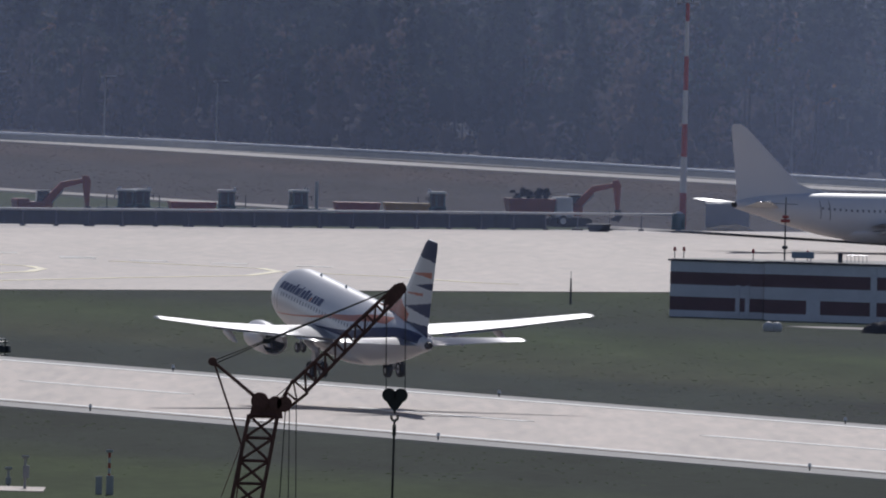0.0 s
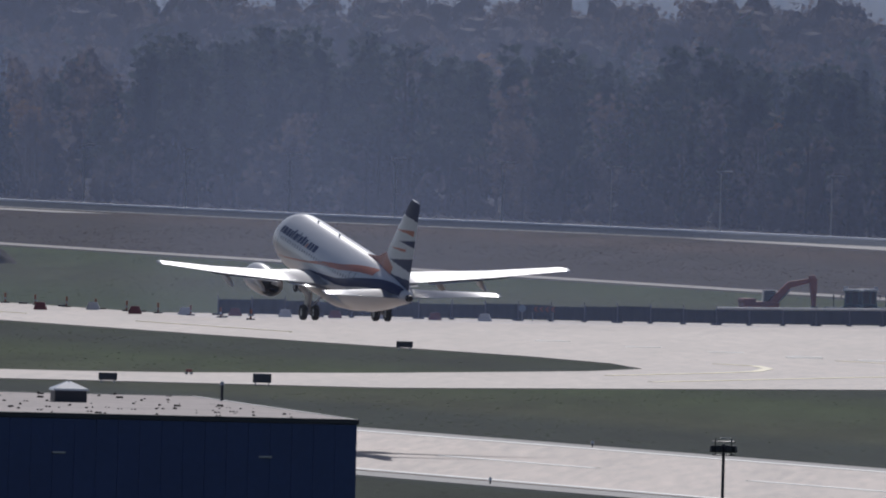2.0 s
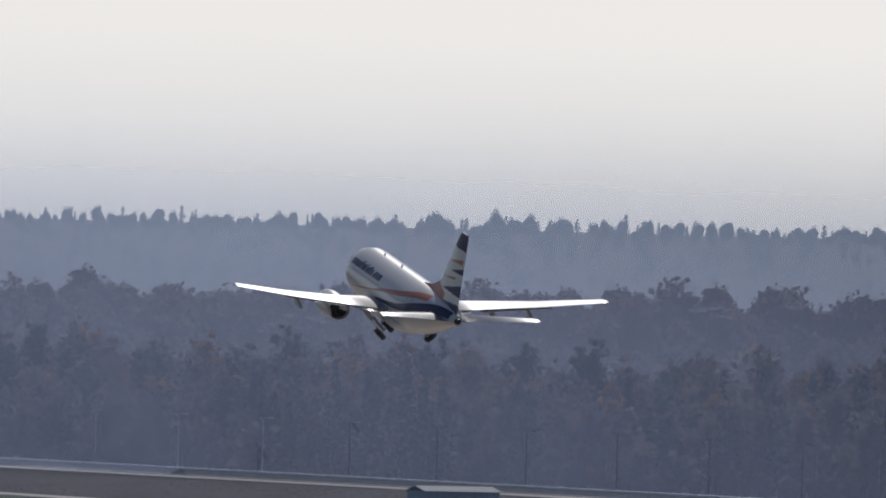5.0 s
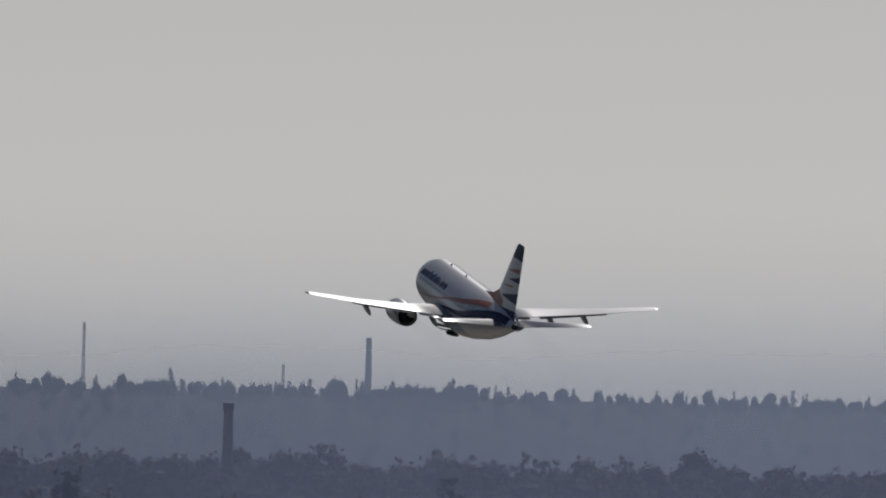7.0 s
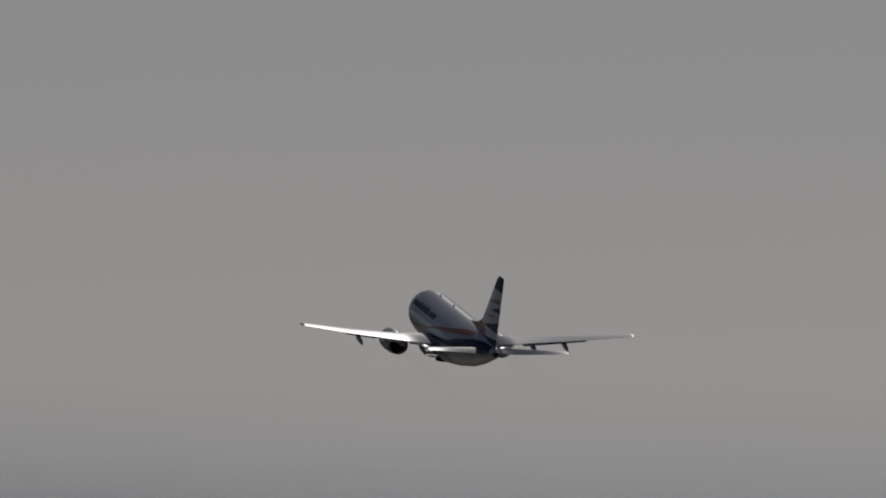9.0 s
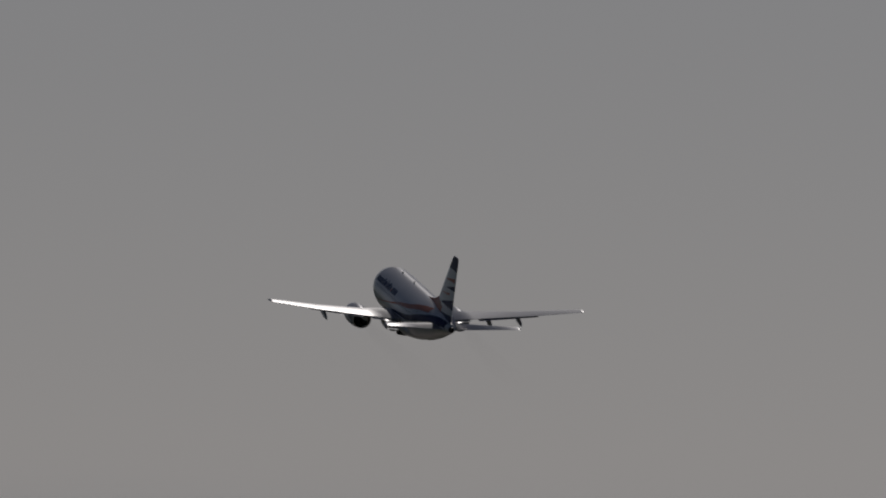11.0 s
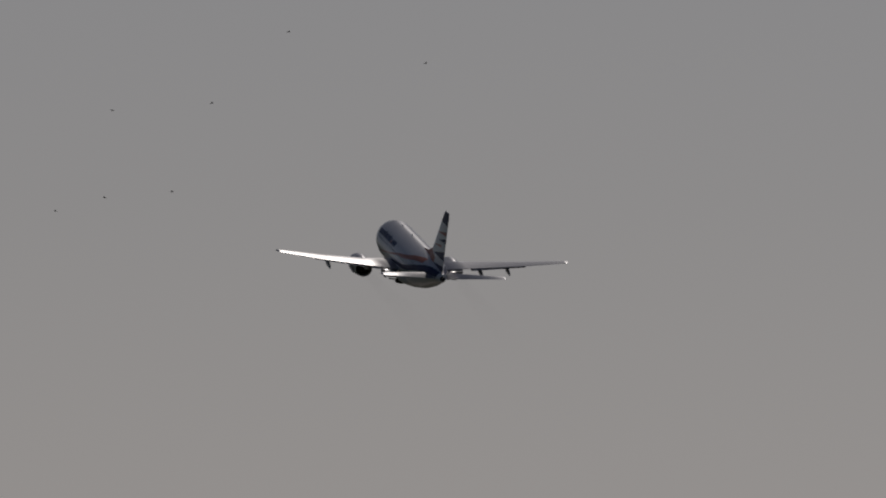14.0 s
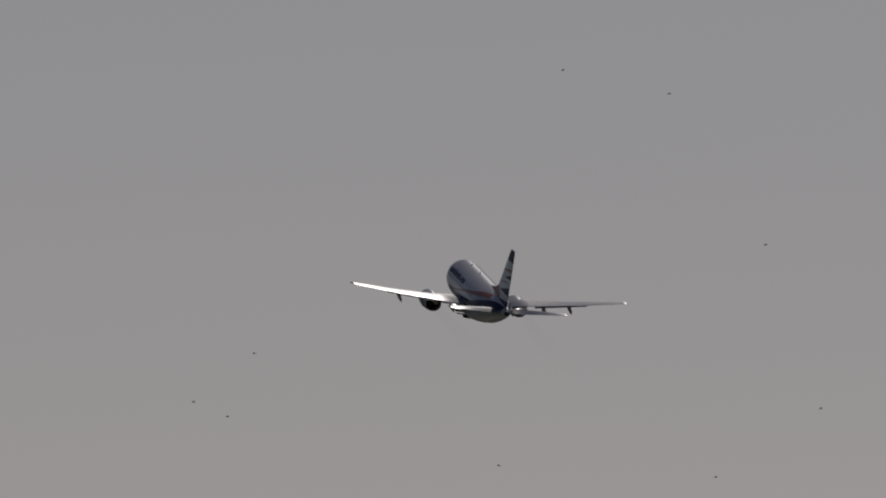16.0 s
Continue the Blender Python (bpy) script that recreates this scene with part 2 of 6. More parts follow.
LEAF = {
    "spruce": leaf_material("spruce_needles", (0.050, 0.066, 0.066)),
    "pine": leaf_material("pine_needles", (0.074, 0.096, 0.086)),
    "twig": leaf_material("bare_grey_twigs", (0.165, 0.150, 0.156), 0.2),
    "brown": leaf_material("brown_autumn_leaves", (0.195, 0.155, 0.136), 0.22),
    "gold": leaf_material("golden_autumn_leaves", (0.28, 0.175, 0.09), 0.3),
    "grass": leaf_material("mown_grass_blades", (0.105, 0.150, 0.060), 0.45),
    "straw": leaf_material("dry_fallow_stalks", (0.145, 0.122, 0.115), 0.45),
    # near-white base colour stands for the haze over the far tower and masts
    "far_tower": leaf_material("far_tower_painted_haze", (0.88, 0.90, 0.93), 0.05),
    # distance haze is painted into these two pale leaf colours
    "ridge": leaf_material("far_woods_painted_haze", (0.26, 0.30, 0.37), 0.15),
    "ridge_brown": leaf_material("far_brown_woods_painted_haze", (0.30, 0.30, 0.345), 0.15),
}


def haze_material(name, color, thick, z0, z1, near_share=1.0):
    """A tinted, mostly clear sheet surface that stands in for airborne haze: it scatters the sunlight that falls on
    it; it thins out between heights z0 and z1, and to near_share where the view is shorter.
    """
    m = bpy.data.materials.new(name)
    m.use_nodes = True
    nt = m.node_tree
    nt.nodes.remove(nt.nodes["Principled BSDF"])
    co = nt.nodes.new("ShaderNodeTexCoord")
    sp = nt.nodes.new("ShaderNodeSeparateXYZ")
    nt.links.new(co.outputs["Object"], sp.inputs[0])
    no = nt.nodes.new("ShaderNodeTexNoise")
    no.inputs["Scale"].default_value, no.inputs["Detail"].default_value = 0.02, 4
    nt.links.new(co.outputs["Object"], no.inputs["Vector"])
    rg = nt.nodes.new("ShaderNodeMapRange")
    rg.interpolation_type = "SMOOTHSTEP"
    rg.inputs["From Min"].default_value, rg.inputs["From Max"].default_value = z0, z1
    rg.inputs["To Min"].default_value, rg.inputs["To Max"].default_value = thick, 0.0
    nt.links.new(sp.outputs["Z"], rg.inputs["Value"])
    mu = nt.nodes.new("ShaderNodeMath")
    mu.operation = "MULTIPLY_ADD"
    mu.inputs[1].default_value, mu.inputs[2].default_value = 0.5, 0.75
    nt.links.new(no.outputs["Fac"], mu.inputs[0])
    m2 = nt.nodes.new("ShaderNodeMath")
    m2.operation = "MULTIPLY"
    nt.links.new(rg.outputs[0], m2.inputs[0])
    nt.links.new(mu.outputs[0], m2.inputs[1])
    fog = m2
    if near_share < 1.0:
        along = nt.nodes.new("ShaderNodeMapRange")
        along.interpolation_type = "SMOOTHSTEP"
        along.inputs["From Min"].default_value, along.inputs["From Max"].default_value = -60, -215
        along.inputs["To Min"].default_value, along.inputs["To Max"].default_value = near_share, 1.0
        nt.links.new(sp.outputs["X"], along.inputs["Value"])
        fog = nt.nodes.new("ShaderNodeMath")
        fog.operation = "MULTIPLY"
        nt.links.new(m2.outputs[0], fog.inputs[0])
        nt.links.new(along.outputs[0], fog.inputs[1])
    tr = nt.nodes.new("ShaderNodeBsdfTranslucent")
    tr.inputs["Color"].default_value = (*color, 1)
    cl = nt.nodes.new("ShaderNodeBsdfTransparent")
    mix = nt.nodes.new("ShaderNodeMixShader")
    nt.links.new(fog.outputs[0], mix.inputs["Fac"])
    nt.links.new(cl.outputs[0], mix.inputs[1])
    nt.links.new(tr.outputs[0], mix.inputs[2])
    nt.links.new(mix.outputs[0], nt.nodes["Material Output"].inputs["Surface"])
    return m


def smoke_material():
    """Thin exhaust smoke that fades out along its trail."""
    m = haze_material("thin_exhaust_smoke", (0.42, 0.39, 0.37), 0.022, 0, 1)
    nt = m.node_tree
    rg = next(n for n in nt.nodes if n.bl_idname == "ShaderNodeMapRange")
    rg.inputs["From Min"].default_value, rg.inputs["From Max"].default_value = 2.0, 50.0
    sp = next(n for n in nt.nodes if n.bl_idname == "ShaderNodeSeparateXYZ")
    neg = nt.nodes.new("ShaderNodeMath")
    neg.operation = "MULTIPLY"
    neg.inputs[1].default_value = -1.0
    nt.links.new(sp.outputs["X"], neg.inputs[0])
    nt.links.new(neg.outputs[0], rg.inputs["Value"])
    no = next(n for n in nt.nodes if n.bl_idname == "ShaderNodeTexNoise")
    no.inputs["Scale"].default_value = 0.35
    return m


M["smoke"] = smoke_material()
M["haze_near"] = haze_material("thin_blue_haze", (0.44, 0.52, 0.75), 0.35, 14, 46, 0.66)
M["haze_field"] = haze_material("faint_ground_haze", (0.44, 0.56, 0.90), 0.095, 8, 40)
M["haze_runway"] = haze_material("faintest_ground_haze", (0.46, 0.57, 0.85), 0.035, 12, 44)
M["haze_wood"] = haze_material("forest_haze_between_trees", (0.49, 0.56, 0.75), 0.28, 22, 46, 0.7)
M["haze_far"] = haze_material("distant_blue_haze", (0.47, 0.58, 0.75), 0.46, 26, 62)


# ---- mesh helpers ----
def thing(name, label, category, group="", at=None):
    ob = new(name)
    ob.empty_display_size = 0.2
    if at is not None:
        ob.matrix_basis = at
    return tagged(ob, label, category, group)


def part(name, bm, material, parent=None, label="", smooth=False):
    me = bpy.data.meshes.new(name)
    bmesh.ops.recalc_face_normals(bm, faces=bm.faces)
    if smooth:
        for f in bm.faces:
            f.smooth = True
    bm.to_mesh(me)
    bm.free()
    for x in material if isinstance(material, (list, tuple)) else [material]:
        me.materials.append(M[x] if isinstance(x, str) else x)
    ob = new(name, me)
    if parent is not None:
        ob.parent = parent
    if label:
        ob["label"] = label
    return ob


def B():
    return bmesh.new()


def box(bm, cx, cy, cz, sx, sy, sz, rz=0.0, bevel=0.0, taper=1.0):
    """A box with its middle at cx, cy, cz; taper shrinks its top."""
    m = Matrix.Translation((cx, cy, cz)) @ Matrix.Rotation(rz, 4, "Z")
    vs = [bm.verts.new(m @ Vector((sx / 2 * i * (taper if k > 0 else 1), sy / 2 * j * (taper if k > 0 else 1), sz / 2 * k))) for k in (-1, 1) for j in (-1, 1) for i in (-1, 1)]
    fs = [bm.faces.new([vs[q] for q in f]) for f in ((0, 2, 3, 1), (4, 5, 7, 6), (0, 1, 5, 4), (2, 6, 7, 3), (0, 4, 6, 2), (1, 3, 7, 5))]
    if bevel:
        bmesh.ops.bevel(bm, geom=list({ed for f in fs for ed in f.edges}), offset=bevel, segments=1, affect="EDGES")
    return bm


def rod(bm, p0, p1, r0, r1=None, seg=8, caps=True):
    """A round bar from p0 to p1."""
    p0, p1 = Vector(p0), Vector(p1)
    r1 = r0 if r1 is None else r1
    q = (p1 - p0).to_track_quat("Z", "Y")
    rings = []
    for p, r in ((p0, r0), (p1, r1)):
        rings.append([bm.verts.new(p + q @ Vector((r * math.cos(2 * math.pi * k / seg), r * math.sin(2 * math.pi * k / seg), 0))) for k in range(seg)])
    for k in range(seg):
        bm.faces.new((rings[0][k], rings[0][(k + 1) % seg], rings[1][(k + 1) % seg], rings[1][k]))
    if caps:
        bm.faces.new(rings[0][::-1])
        bm.faces.new(rings[1])
    return bm


def loft(bm, rings, close=True, caps=True):
    """Skin over rings of points; returns the rows of faces."""
    vs = [[bm.verts.new(p) for p in r] for r in rings]
    rows = []
    for a, b in zip(vs, vs[1:]):
        n = len(a)
        rows.append([bm.faces.new((a[k], a[(k + 1) % n], b[(k + 1) % n], b[k])) for k in range(n if close else n - 1)])
    if caps and close:
        bm.faces.new(vs[0][::-1])
        bm.faces.new(vs[-1])
    return rows


def prism(bm, pts, z0, z1):
    """An upright block over a flat outline."""
    lo, hi = [bm.verts.new((x, y, z0)) for x, y in pts], [bm.verts.new((x, y, z1)) for x, y in pts]
    n = len(pts)
    bm.faces.new(hi)
    bm.faces.new(lo[::-1])
    for k in range(n):
        bm.faces.new((lo[k], lo[(k + 1) % n], hi[(k + 1) % n], hi[k]))
    return bm


def slab_along(bm, pts, y0, y1):
    """A plate with an outline in x, z between two y."""
    a, b = [bm.verts.new((x, y0, z)) for x, z in pts], [bm.verts.new((x, y1, z)) for x, z in pts]
    n = len(pts)
    bm.faces.new(a)
    bm.faces.new(b[::-1])
    for k in range(n):
        bm.faces.new((a[k], b[k], b[(k + 1) % n], a[(k + 1) % n]))
    return bm


def structure(name, bm, material, label, category="ground"):
    return tagged(part(name, bm, material), label, category, kind="structure")


# ---- ground, runway, apron ----
def rise(x, y):
    """The land lifts gently under the woods towards a low ridge."""
    t = min(max((y + 0.1 * x - 3900) / 740, 0), 1)
    return 28.9 * t * t * (3 - 2 * t)


def build_ground():
    bm = B()
    xs = [-3600, -2400, -1600, -1000] + list(range(-700, 301, 50)) + [500, 1000, 1800, 2800, 3800]
    ys = [-3000, -1500, -500, 200, 900, 1500] + list(range(1800, 4951, 75)) + [5600, 7000]
    grid = [[bm.verts.new((x, y, rise(x, y))) for x in xs] for y in ys]
    for a, b in zip(grid, grid[1:]):
        for k in range(len(xs) - 1):
            bm.faces.new((a[k], a[k + 1], b[k + 1], b[k]))
    structure("ground", bm, "turf", "mown airfield turf and brown fallow field", "ground")


def strip(name, s0, s1, n0, n1, z, material, label, category="marking", parent=None):
    bm = B()
    prism(bm, [rw(s0, n0), rw(s1, n0), rw(s1, n1), rw(s0, n1)], -0.3, z)
    return structure(name, bm, material, label, category)


def build_pavements():
    c = 642.1
    strip("runway_shoulder", 900, 4200, c - 27.5, c + 27.0, 0.04, "shoulder", "weathered grey runway shoulders", "runway")
    strip("runway", 900, 4200, c - 22.7, c + 22.7, 0.08, "concrete", "pale sunlit concrete runway", "runway")
    for n in (c - 22.2, c + 21.2):
        strip("edge_line", 900, 4200, n, n + 1.1, 0.11, "marking", "white painted runway edge line")
    for k in range(50):
        s = 930 + k * 60
        strip("centre_line_dash", s, s + 30, c - 0.45, c + 0.45, 0.11, "marking", "white painted runway centre line dash")
    # the slanting exit, the apron and the parallel taxiway
    def sheet(name, rows, z, label):
        bm = B()
        loft(bm, [[Vector((*p, -0.3)), Vector((*p, z)), Vector((*q, z)), Vector((*q, -0.3))] for p, q in rows])
        structure(name, bm, "apron", label, "apron")

    sheet("exit_taxiway", [((x, a), (x, b)) for x, a, b in ((-330, 2100, 2145), (-190, 2141, 2187), (-126, 2157, 2203), (-92, 2165, 2206), (-84, 2167, 2207), (-77, 2167, 2211), (-64, 2167, 2229), (-60, 2167, 2236))], 0.052, "pale concrete exit taxiway")
    bm = B()
    rows = ((2167, -60, -59), (2199, -60, -34), (2236, -60, -5), (2250, -53, 7), (2265, -46, 19), (2283, -42, 33), (2306, -45, 52), (2330, -52, 71), (2406, -83, 133), (2440, -85, 160), (2517, -89, 200),
            (2520, -84, 202), (2529, -55, 205), (2537, -39, 208), (2558, -9, 215), (2592, 16, 230), (2700, 120, 260))
    loft(bm, [[Vector((a, y, -0.3)), Vector((a, y, 0.06)), Vector((b, y, 0.06)), Vector((b, y, -0.3))] for y, a, b in rows])
    structure("apron", bm, "apron", "pale concrete apron", "apron")
    sheet("parallel_taxiway", [(rw(2255, 788.5), rw(2368, 821.5)), (rw(2800, 787), rw(2800, 821.5)), (rw(4300, 787), rw(4300, 821))], 0.056, "pale concrete parallel taxiway")
    # taxi guide lines
    for s0, s1, n in ((2290, 2330, 803), (2360, 2400, 803), (2430, 2470, 803), (2500, 2540, 803)):
        strip("taxi_line", s0, s1, n - 0.15, n + 0.15, 0.1, "yellow_mark", "faded taxiway centre line")
    strip("dirt_road", 2200, 4600, 950, 956, 0.06, "dirt", "pale dry dirt road along the airfield", "road")


build_ground()
build_pavements()


# ---- aircraft ----
HULL = [(-0.02, -0.5, 0.05, 0.05), (-0.3, -0.45, 0.5, 0.5), (-1.0, -0.35, 0.95, 0.95), (-2.0, -0.2, 1.4, 1.35), (-3.2, -0.05, 1.78, 1.65), (-4.5, 0, 1.97, 1.82), (-6.0, 0, 2.0, 1.88),
        (-18.5, 0, 2.0, 1.88), (-21.0, 0.18, 1.82, 1.8), (-24.0, 0.5, 1.43, 1.42), (-26.5, 0.76, 0.98, 1.0), (-28.5, 0.85, 0.55, 0.56), (-29.3, 0.86, 0.33, 0.33)]


def hull(x):
    for a, b in zip(HULL, HULL[1:]):
        if x >= b[0]:
            u = (x - a[0]) / (b[0] - a[0])
            return [a[k] + (b[k] - a[k]) * u for k in (1, 2, 3)]
    return HULL[-1][1:]


def skin(x, deg, out=0.0):
    """A place on the fuselage, deg from the crown towards its left side."""
    zc, rz, ry = hull(x)
    return Vector((x, (ry + out) * math.sin(radians(deg)), zc + (rz + out) * math.cos(radians(deg))))


def foil(le, chord, y, z, thick, twist=0.0, upright=False, seg=9):
    """One wing section as a ring of points; upright for the fin."""
    pts = []
    for side in (1, -1):
        for k in range(seg):
            u = 0.5 * (1 - math.cos(math.pi * k / (seg - 1)))
            if side < 0:
                u = 0.5 * (1 + math.cos(math.pi * k / (seg - 1)))
                if k in (0, seg - 1):
                    continue
            t = 5 * thick * (0.2969 * math.sqrt(u) - 0.126 * u - 0.3516 * u * u + 0.2843 * u ** 3 - 0.1015 * u ** 4) * chord
            camb = 0.0 if upright else 0.06 * u * (1 - u) * chord
            dx, dz = -u * chord, side * max(t, 0.004) + camb
            if upright:
                pts.append(Vector((le + dx, dz, z)))
            else:
                a = radians(twist)
                pts.append(Vector((le + dx * math.cos(a) + dz * math.sin(a), y, z + dz * math.cos(a) + dx * math.sin(a))))
    return pts


def between(x, table):
    for a, b in zip(table, table[1:]):
        if x >= b[0]:
            u = (x - a[0]) / (b[0] - a[0])
            return [p + (q - p) * u for p, q in zip(a[1:], b[1:])]
    return list(table[-1][1:])


# middle angle and half width of the swept bands along the flank
BANDS = {"orange": [(-4.0, 116, 0.5), (-8.0, 103, 1.0), (-12.0, 88, 1.6), (-15.0, 74, 3.6), (-19.0, 60, 6.5), (-22.0, 45, 10.0), (-24.2, 36, 14.0)],
         "navy": [(-12.0, 103, 0.4), (-16.0, 96, 4.0), (-20.0, 88, 8.0), (-24.0, 74, 13.0), (-26.5, 62, 21.0), (-28.7, 52, 34.0)]}


FIN = [(1.2, -22.2, 6.9), (2.0, -22.85, 6.3), (7.1, -27.95, 2.35), (7.45, -28.5, 1.75)]


FIN_TALL = [(1.2, -21.5, 7.7), (2.0, -22.3, 6.9), (7.5, -28.3, 1.6), (7.9, -29.0, 0.75)]


def fin_at(z, table=FIN):
    for a, b in zip(table, table[1:]):
        if z <= b[0]:
            u = (z - a[0]) / (b[0] - a[0])
            return a[1] + (b[1] - a[1]) * u, a[2] + (b[2] - a[2]) * u
    return table[-1][1:]


def fin_paint(u, z, livery):
    """Pennants of navy and orange on the fin; u from leading to trailing edge."""
    if not livery:
        return 0
    if z > 6.25 - 0.1 * u:
        return 2
    for colour, z0, z1, tip, edge in ((1, 5.05, 5.5, 0.1, 0.92), (2, 4.35, 4.85, 0.42, 1), (1, 3.75, 3.98, 0.1, 0.7), (2, 2.55, 3.55, 0.28, 1)):
        w = (u - tip) / (edge - tip)
        if 0 < w <= 1 and abs(z - 0.5 * (z0 + z1) + 0.25 * (1 - w)) < 0.5 * (z1 - z0) * w:
            return colour
    if z < 3.1 - 1.6 * u and u < 0.45 and z > 1.6:
        return 1
    if z < 1.75 + 0.25 * u:
        return 2
    return 0


def nacelle(plane, side, livery):
    y, z = 4.5 * side, -1.5
    dx = 0.35
    prof = [(-9.35, 0.72), (-9.1, 0.79), (-9.2, 0.88), (-9.7, 0.96), (-10.6, 0.99), (-11.8, 0.96), (-12.9, 0.83), (-12.93, 0.78), (-12.4, 0.77), (-11.5, 0.76)]
    bm = B()
    rings = [[Vector((x + dx, y + r * math.cos(2 * math.pi * k / 28), z + r * math.sin(2 * math.pi * k / 28) * (0.94 if math.sin(2 * math.pi * k / 28) < 0 else 1))) for k in range(28)] for x, r in prof]
    loft(bm, rings, caps=False)
    eng = part("engine_nacelle", bm, "white_paint", plane, "white engine nacelle", smooth=True)
    bm = B()
    loft(bm, [[Vector((x + dx, y + r * math.cos(2 * math.pi * k / 20), z + r * math.sin(2 * math.pi * k / 20))) for k in range(20)] for x, r in ((-9.6, 0.74), (-11.6, 0.745), (-11.7, 0.5), (-13.5, 0.44), (-13.52, 0.36), (-12.8, 0.3), (-12.8, 0.22), (-13.9, 0.05))])
    part("exhaust_core", bm, "hot_metal", eng, "sooty engine core and plug", smooth=True)
    bm = B()
    slab_along(bm, [(-9.9, -1.1), (-12.4, -1.35), (-14.6, -1.2), (-14.2, -0.85), (-11.0, -0.6)], y - 0.16, y + 0.16)
    part("pylon", bm, "white_paint", plane)


def wheel(parent, x, y, z, r, w):
    bm = B()
    prof = [(0.55 * r, -w / 2), (0.9 * r, -w / 2), (r, -w / 3), (r, w / 3), (0.9 * r, w / 2), (0.55 * r, w / 2)]
    loft(bm, [[Vector((x + q * math.cos(2 * math.pi * k / 22), y + o, z + q * math.sin(2 * math.pi * k / 22))) for k in range(22)] for q, o in prof], caps=False)
    part("tyre", bm, "rubber", parent, smooth=True)
    bm = B()
    rod(bm, (x, y - w * 0.42, z), (x, y + w * 0.42, z), 0.56 * r, seg=18)
    part("rim", bm, "bare_metal", parent)


def airliner(name, label, livery=True):
    """A twin-jet with its parts; returns it, its main legs and its nose leg."""
    paint_white = "white_paint" if livery else "fresh_white"
    plane = thing(name, label, "airplane")
    # fuselage
    bm = B()
    nx, na = 90, 64
    xs = [-0.02 - 29.28 * k / nx for k in range(nx + 1)]
    loft(bm, [[skin(x, 360 * k / na) for k in range(na)] for x in xs])
    body = part("fuselage", bm, paint_white, plane, smooth=True)
    if livery:
        for paint, table in BANDS.items():
            for side in (1, -1):
                bm = B()
                x0, x1, n, w = table[0][0], table[-1][0], 70, 8
                rings = []
                for k in range(n + 1):
                    x = x0 + (x1 - x0) * k / n
                    mid, half = between(x, table)
                    rings.append([skin(x, side * (mid - half + 2 * half * q / w), 0.014) for q in range(w + 1)])
                loft(bm, rings, close=False)
                part("livery_band", bm, paint, body, paint + " painted livery band", smooth=True)
    bm = B()
    rings = [[Vector((x, 1.9 * w * math.sin(a), -1.35 - 0.95 * w * math.cos(a) * (1 if math.cos(a) > 0 else 0.4))) for a in [2 * math.pi * k / 24 for k in range(24)]] for x, w in ((-8.6, 0.3), (-9.6, 0.85), (-11, 1.0), (-16.5, 1.0), (-18.2, 0.8), (-19.6, 0.3))]
    loft(bm, rings)
    part("belly_fairing", bm, paint_white, plane, smooth=True)
    # windows and doors
    for side in (1, -1):
        for k in range(30):
            x = -5.3 - 0.56 * k
            bm = B()
            bm.faces.new([bm.verts.new(skin(x + dx, side * dg, 0.02)) for dx, dg in ((0.1, 71.5), (-0.1, 71.5), (-0.1, 78), (0.1, 78))])
            part("cabin_window", bm, "pane", body)
        for x in (-4.1, -21.3):
            for dx in (0.43, -0.43):
                bm = B()
                for lo, hi in ((52, 66), (66, 80), (80, 94), (94, 106)):
                    bm.faces.new([bm.verts.new(skin(x + dx + o, side * dg, 0.012)) for o, dg in ((0.03, lo), (-0.03, lo), (-0.03, hi), (0.03, hi))])
                part("door_seam", bm, "sign_dark", body)
        bm = B()
        for k in range(3):
            a0 = 8 + 17 * k
            bm.faces.new([bm.verts.new(skin(xx, side * dg, 0.012)) for xx, dg in ((-2.15 - 0.12 * k, a0 + 2), (-2.75 - 0.14 * k, a0 + 2), (-2.8 - 0.16 * k, a0 + 16), (-2.2 - 0.16 * k, a0 + 16))])
        part("cockpit_window", bm, "glass", body)
        if livery:  # the airline's name becomes a row of plain bars
            x = -4.6
            for k in range(14):
                w = (0.42, 0.7, 0.5, 0.4, 0.32, 0.66, 0.2, 0.5, 0.5, 0.42, 0.3, 0.42, 0.46, 0.72)[k]
                tall = (15, 15, 15, 15, 21, 15, 21, 15, 19, 15, 9, 15, 15, 15)[k]
                bm = B()
                n = 5
                for q in range(n):
                    g0, g1 = 66 - tall * q / n, 66 - tall * (q + 1) / n
                    s0, s1 = 0.20 * q / n, 0.20 * (q + 1) / n
                    f = [(x - s0, g0), (x - w - s0, g0), (x - w - s1, g1), (x - s1, g1)]
                    bm.faces.new([bm.verts.new(skin(px, side * dg, 0.014)) for px, dg in f])
                part("lettering_bar", bm, "orange" if k == 10 else "lettering", body)
                x -= w + 0.13
    # fin
    bm = B()
    nz, seg = 110, 37
    outline = FIN if livery else FIN_TALL
    zs = [1.2 + (outline[-1][0] - 1.2) * k / nz for k in range(nz + 1)]
    rows = loft(bm, [foil(fin_at(z, outline)[0], fin_at(z, outline)[1], 0, z, 0.085, upright=True, seg=seg) for z in zs])
    n = 2 * seg - 2
    for i, row in enumerate(rows):
        z = 0.5 * (zs[i] + zs[i + 1])
        le, ch = fin_at(z, outline)
        for f in row:
            f.material_index = fin_paint((le - f.calc_center_median().x) / ch, z, livery)
    part("tail_fin", bm, [paint_white, "orange", "navy"], plane, smooth=True)
    bm = B()
    loft(bm, [[Vector((-18.9, 0.05, 1.9)), Vector((-18.9, -0.05, 1.9)), Vector((-18.9, 0, 1.98))], [Vector((-21.8, 0.16, 1.6)), Vector((-21.8, -0.16, 1.6)), Vector((-21.8, 0, 2.35))], [Vector((-23.6, 0.24, 1.6)), Vector((-23.6, -0.24, 1.6)), Vector((-23.6, 0, 2.95))]])
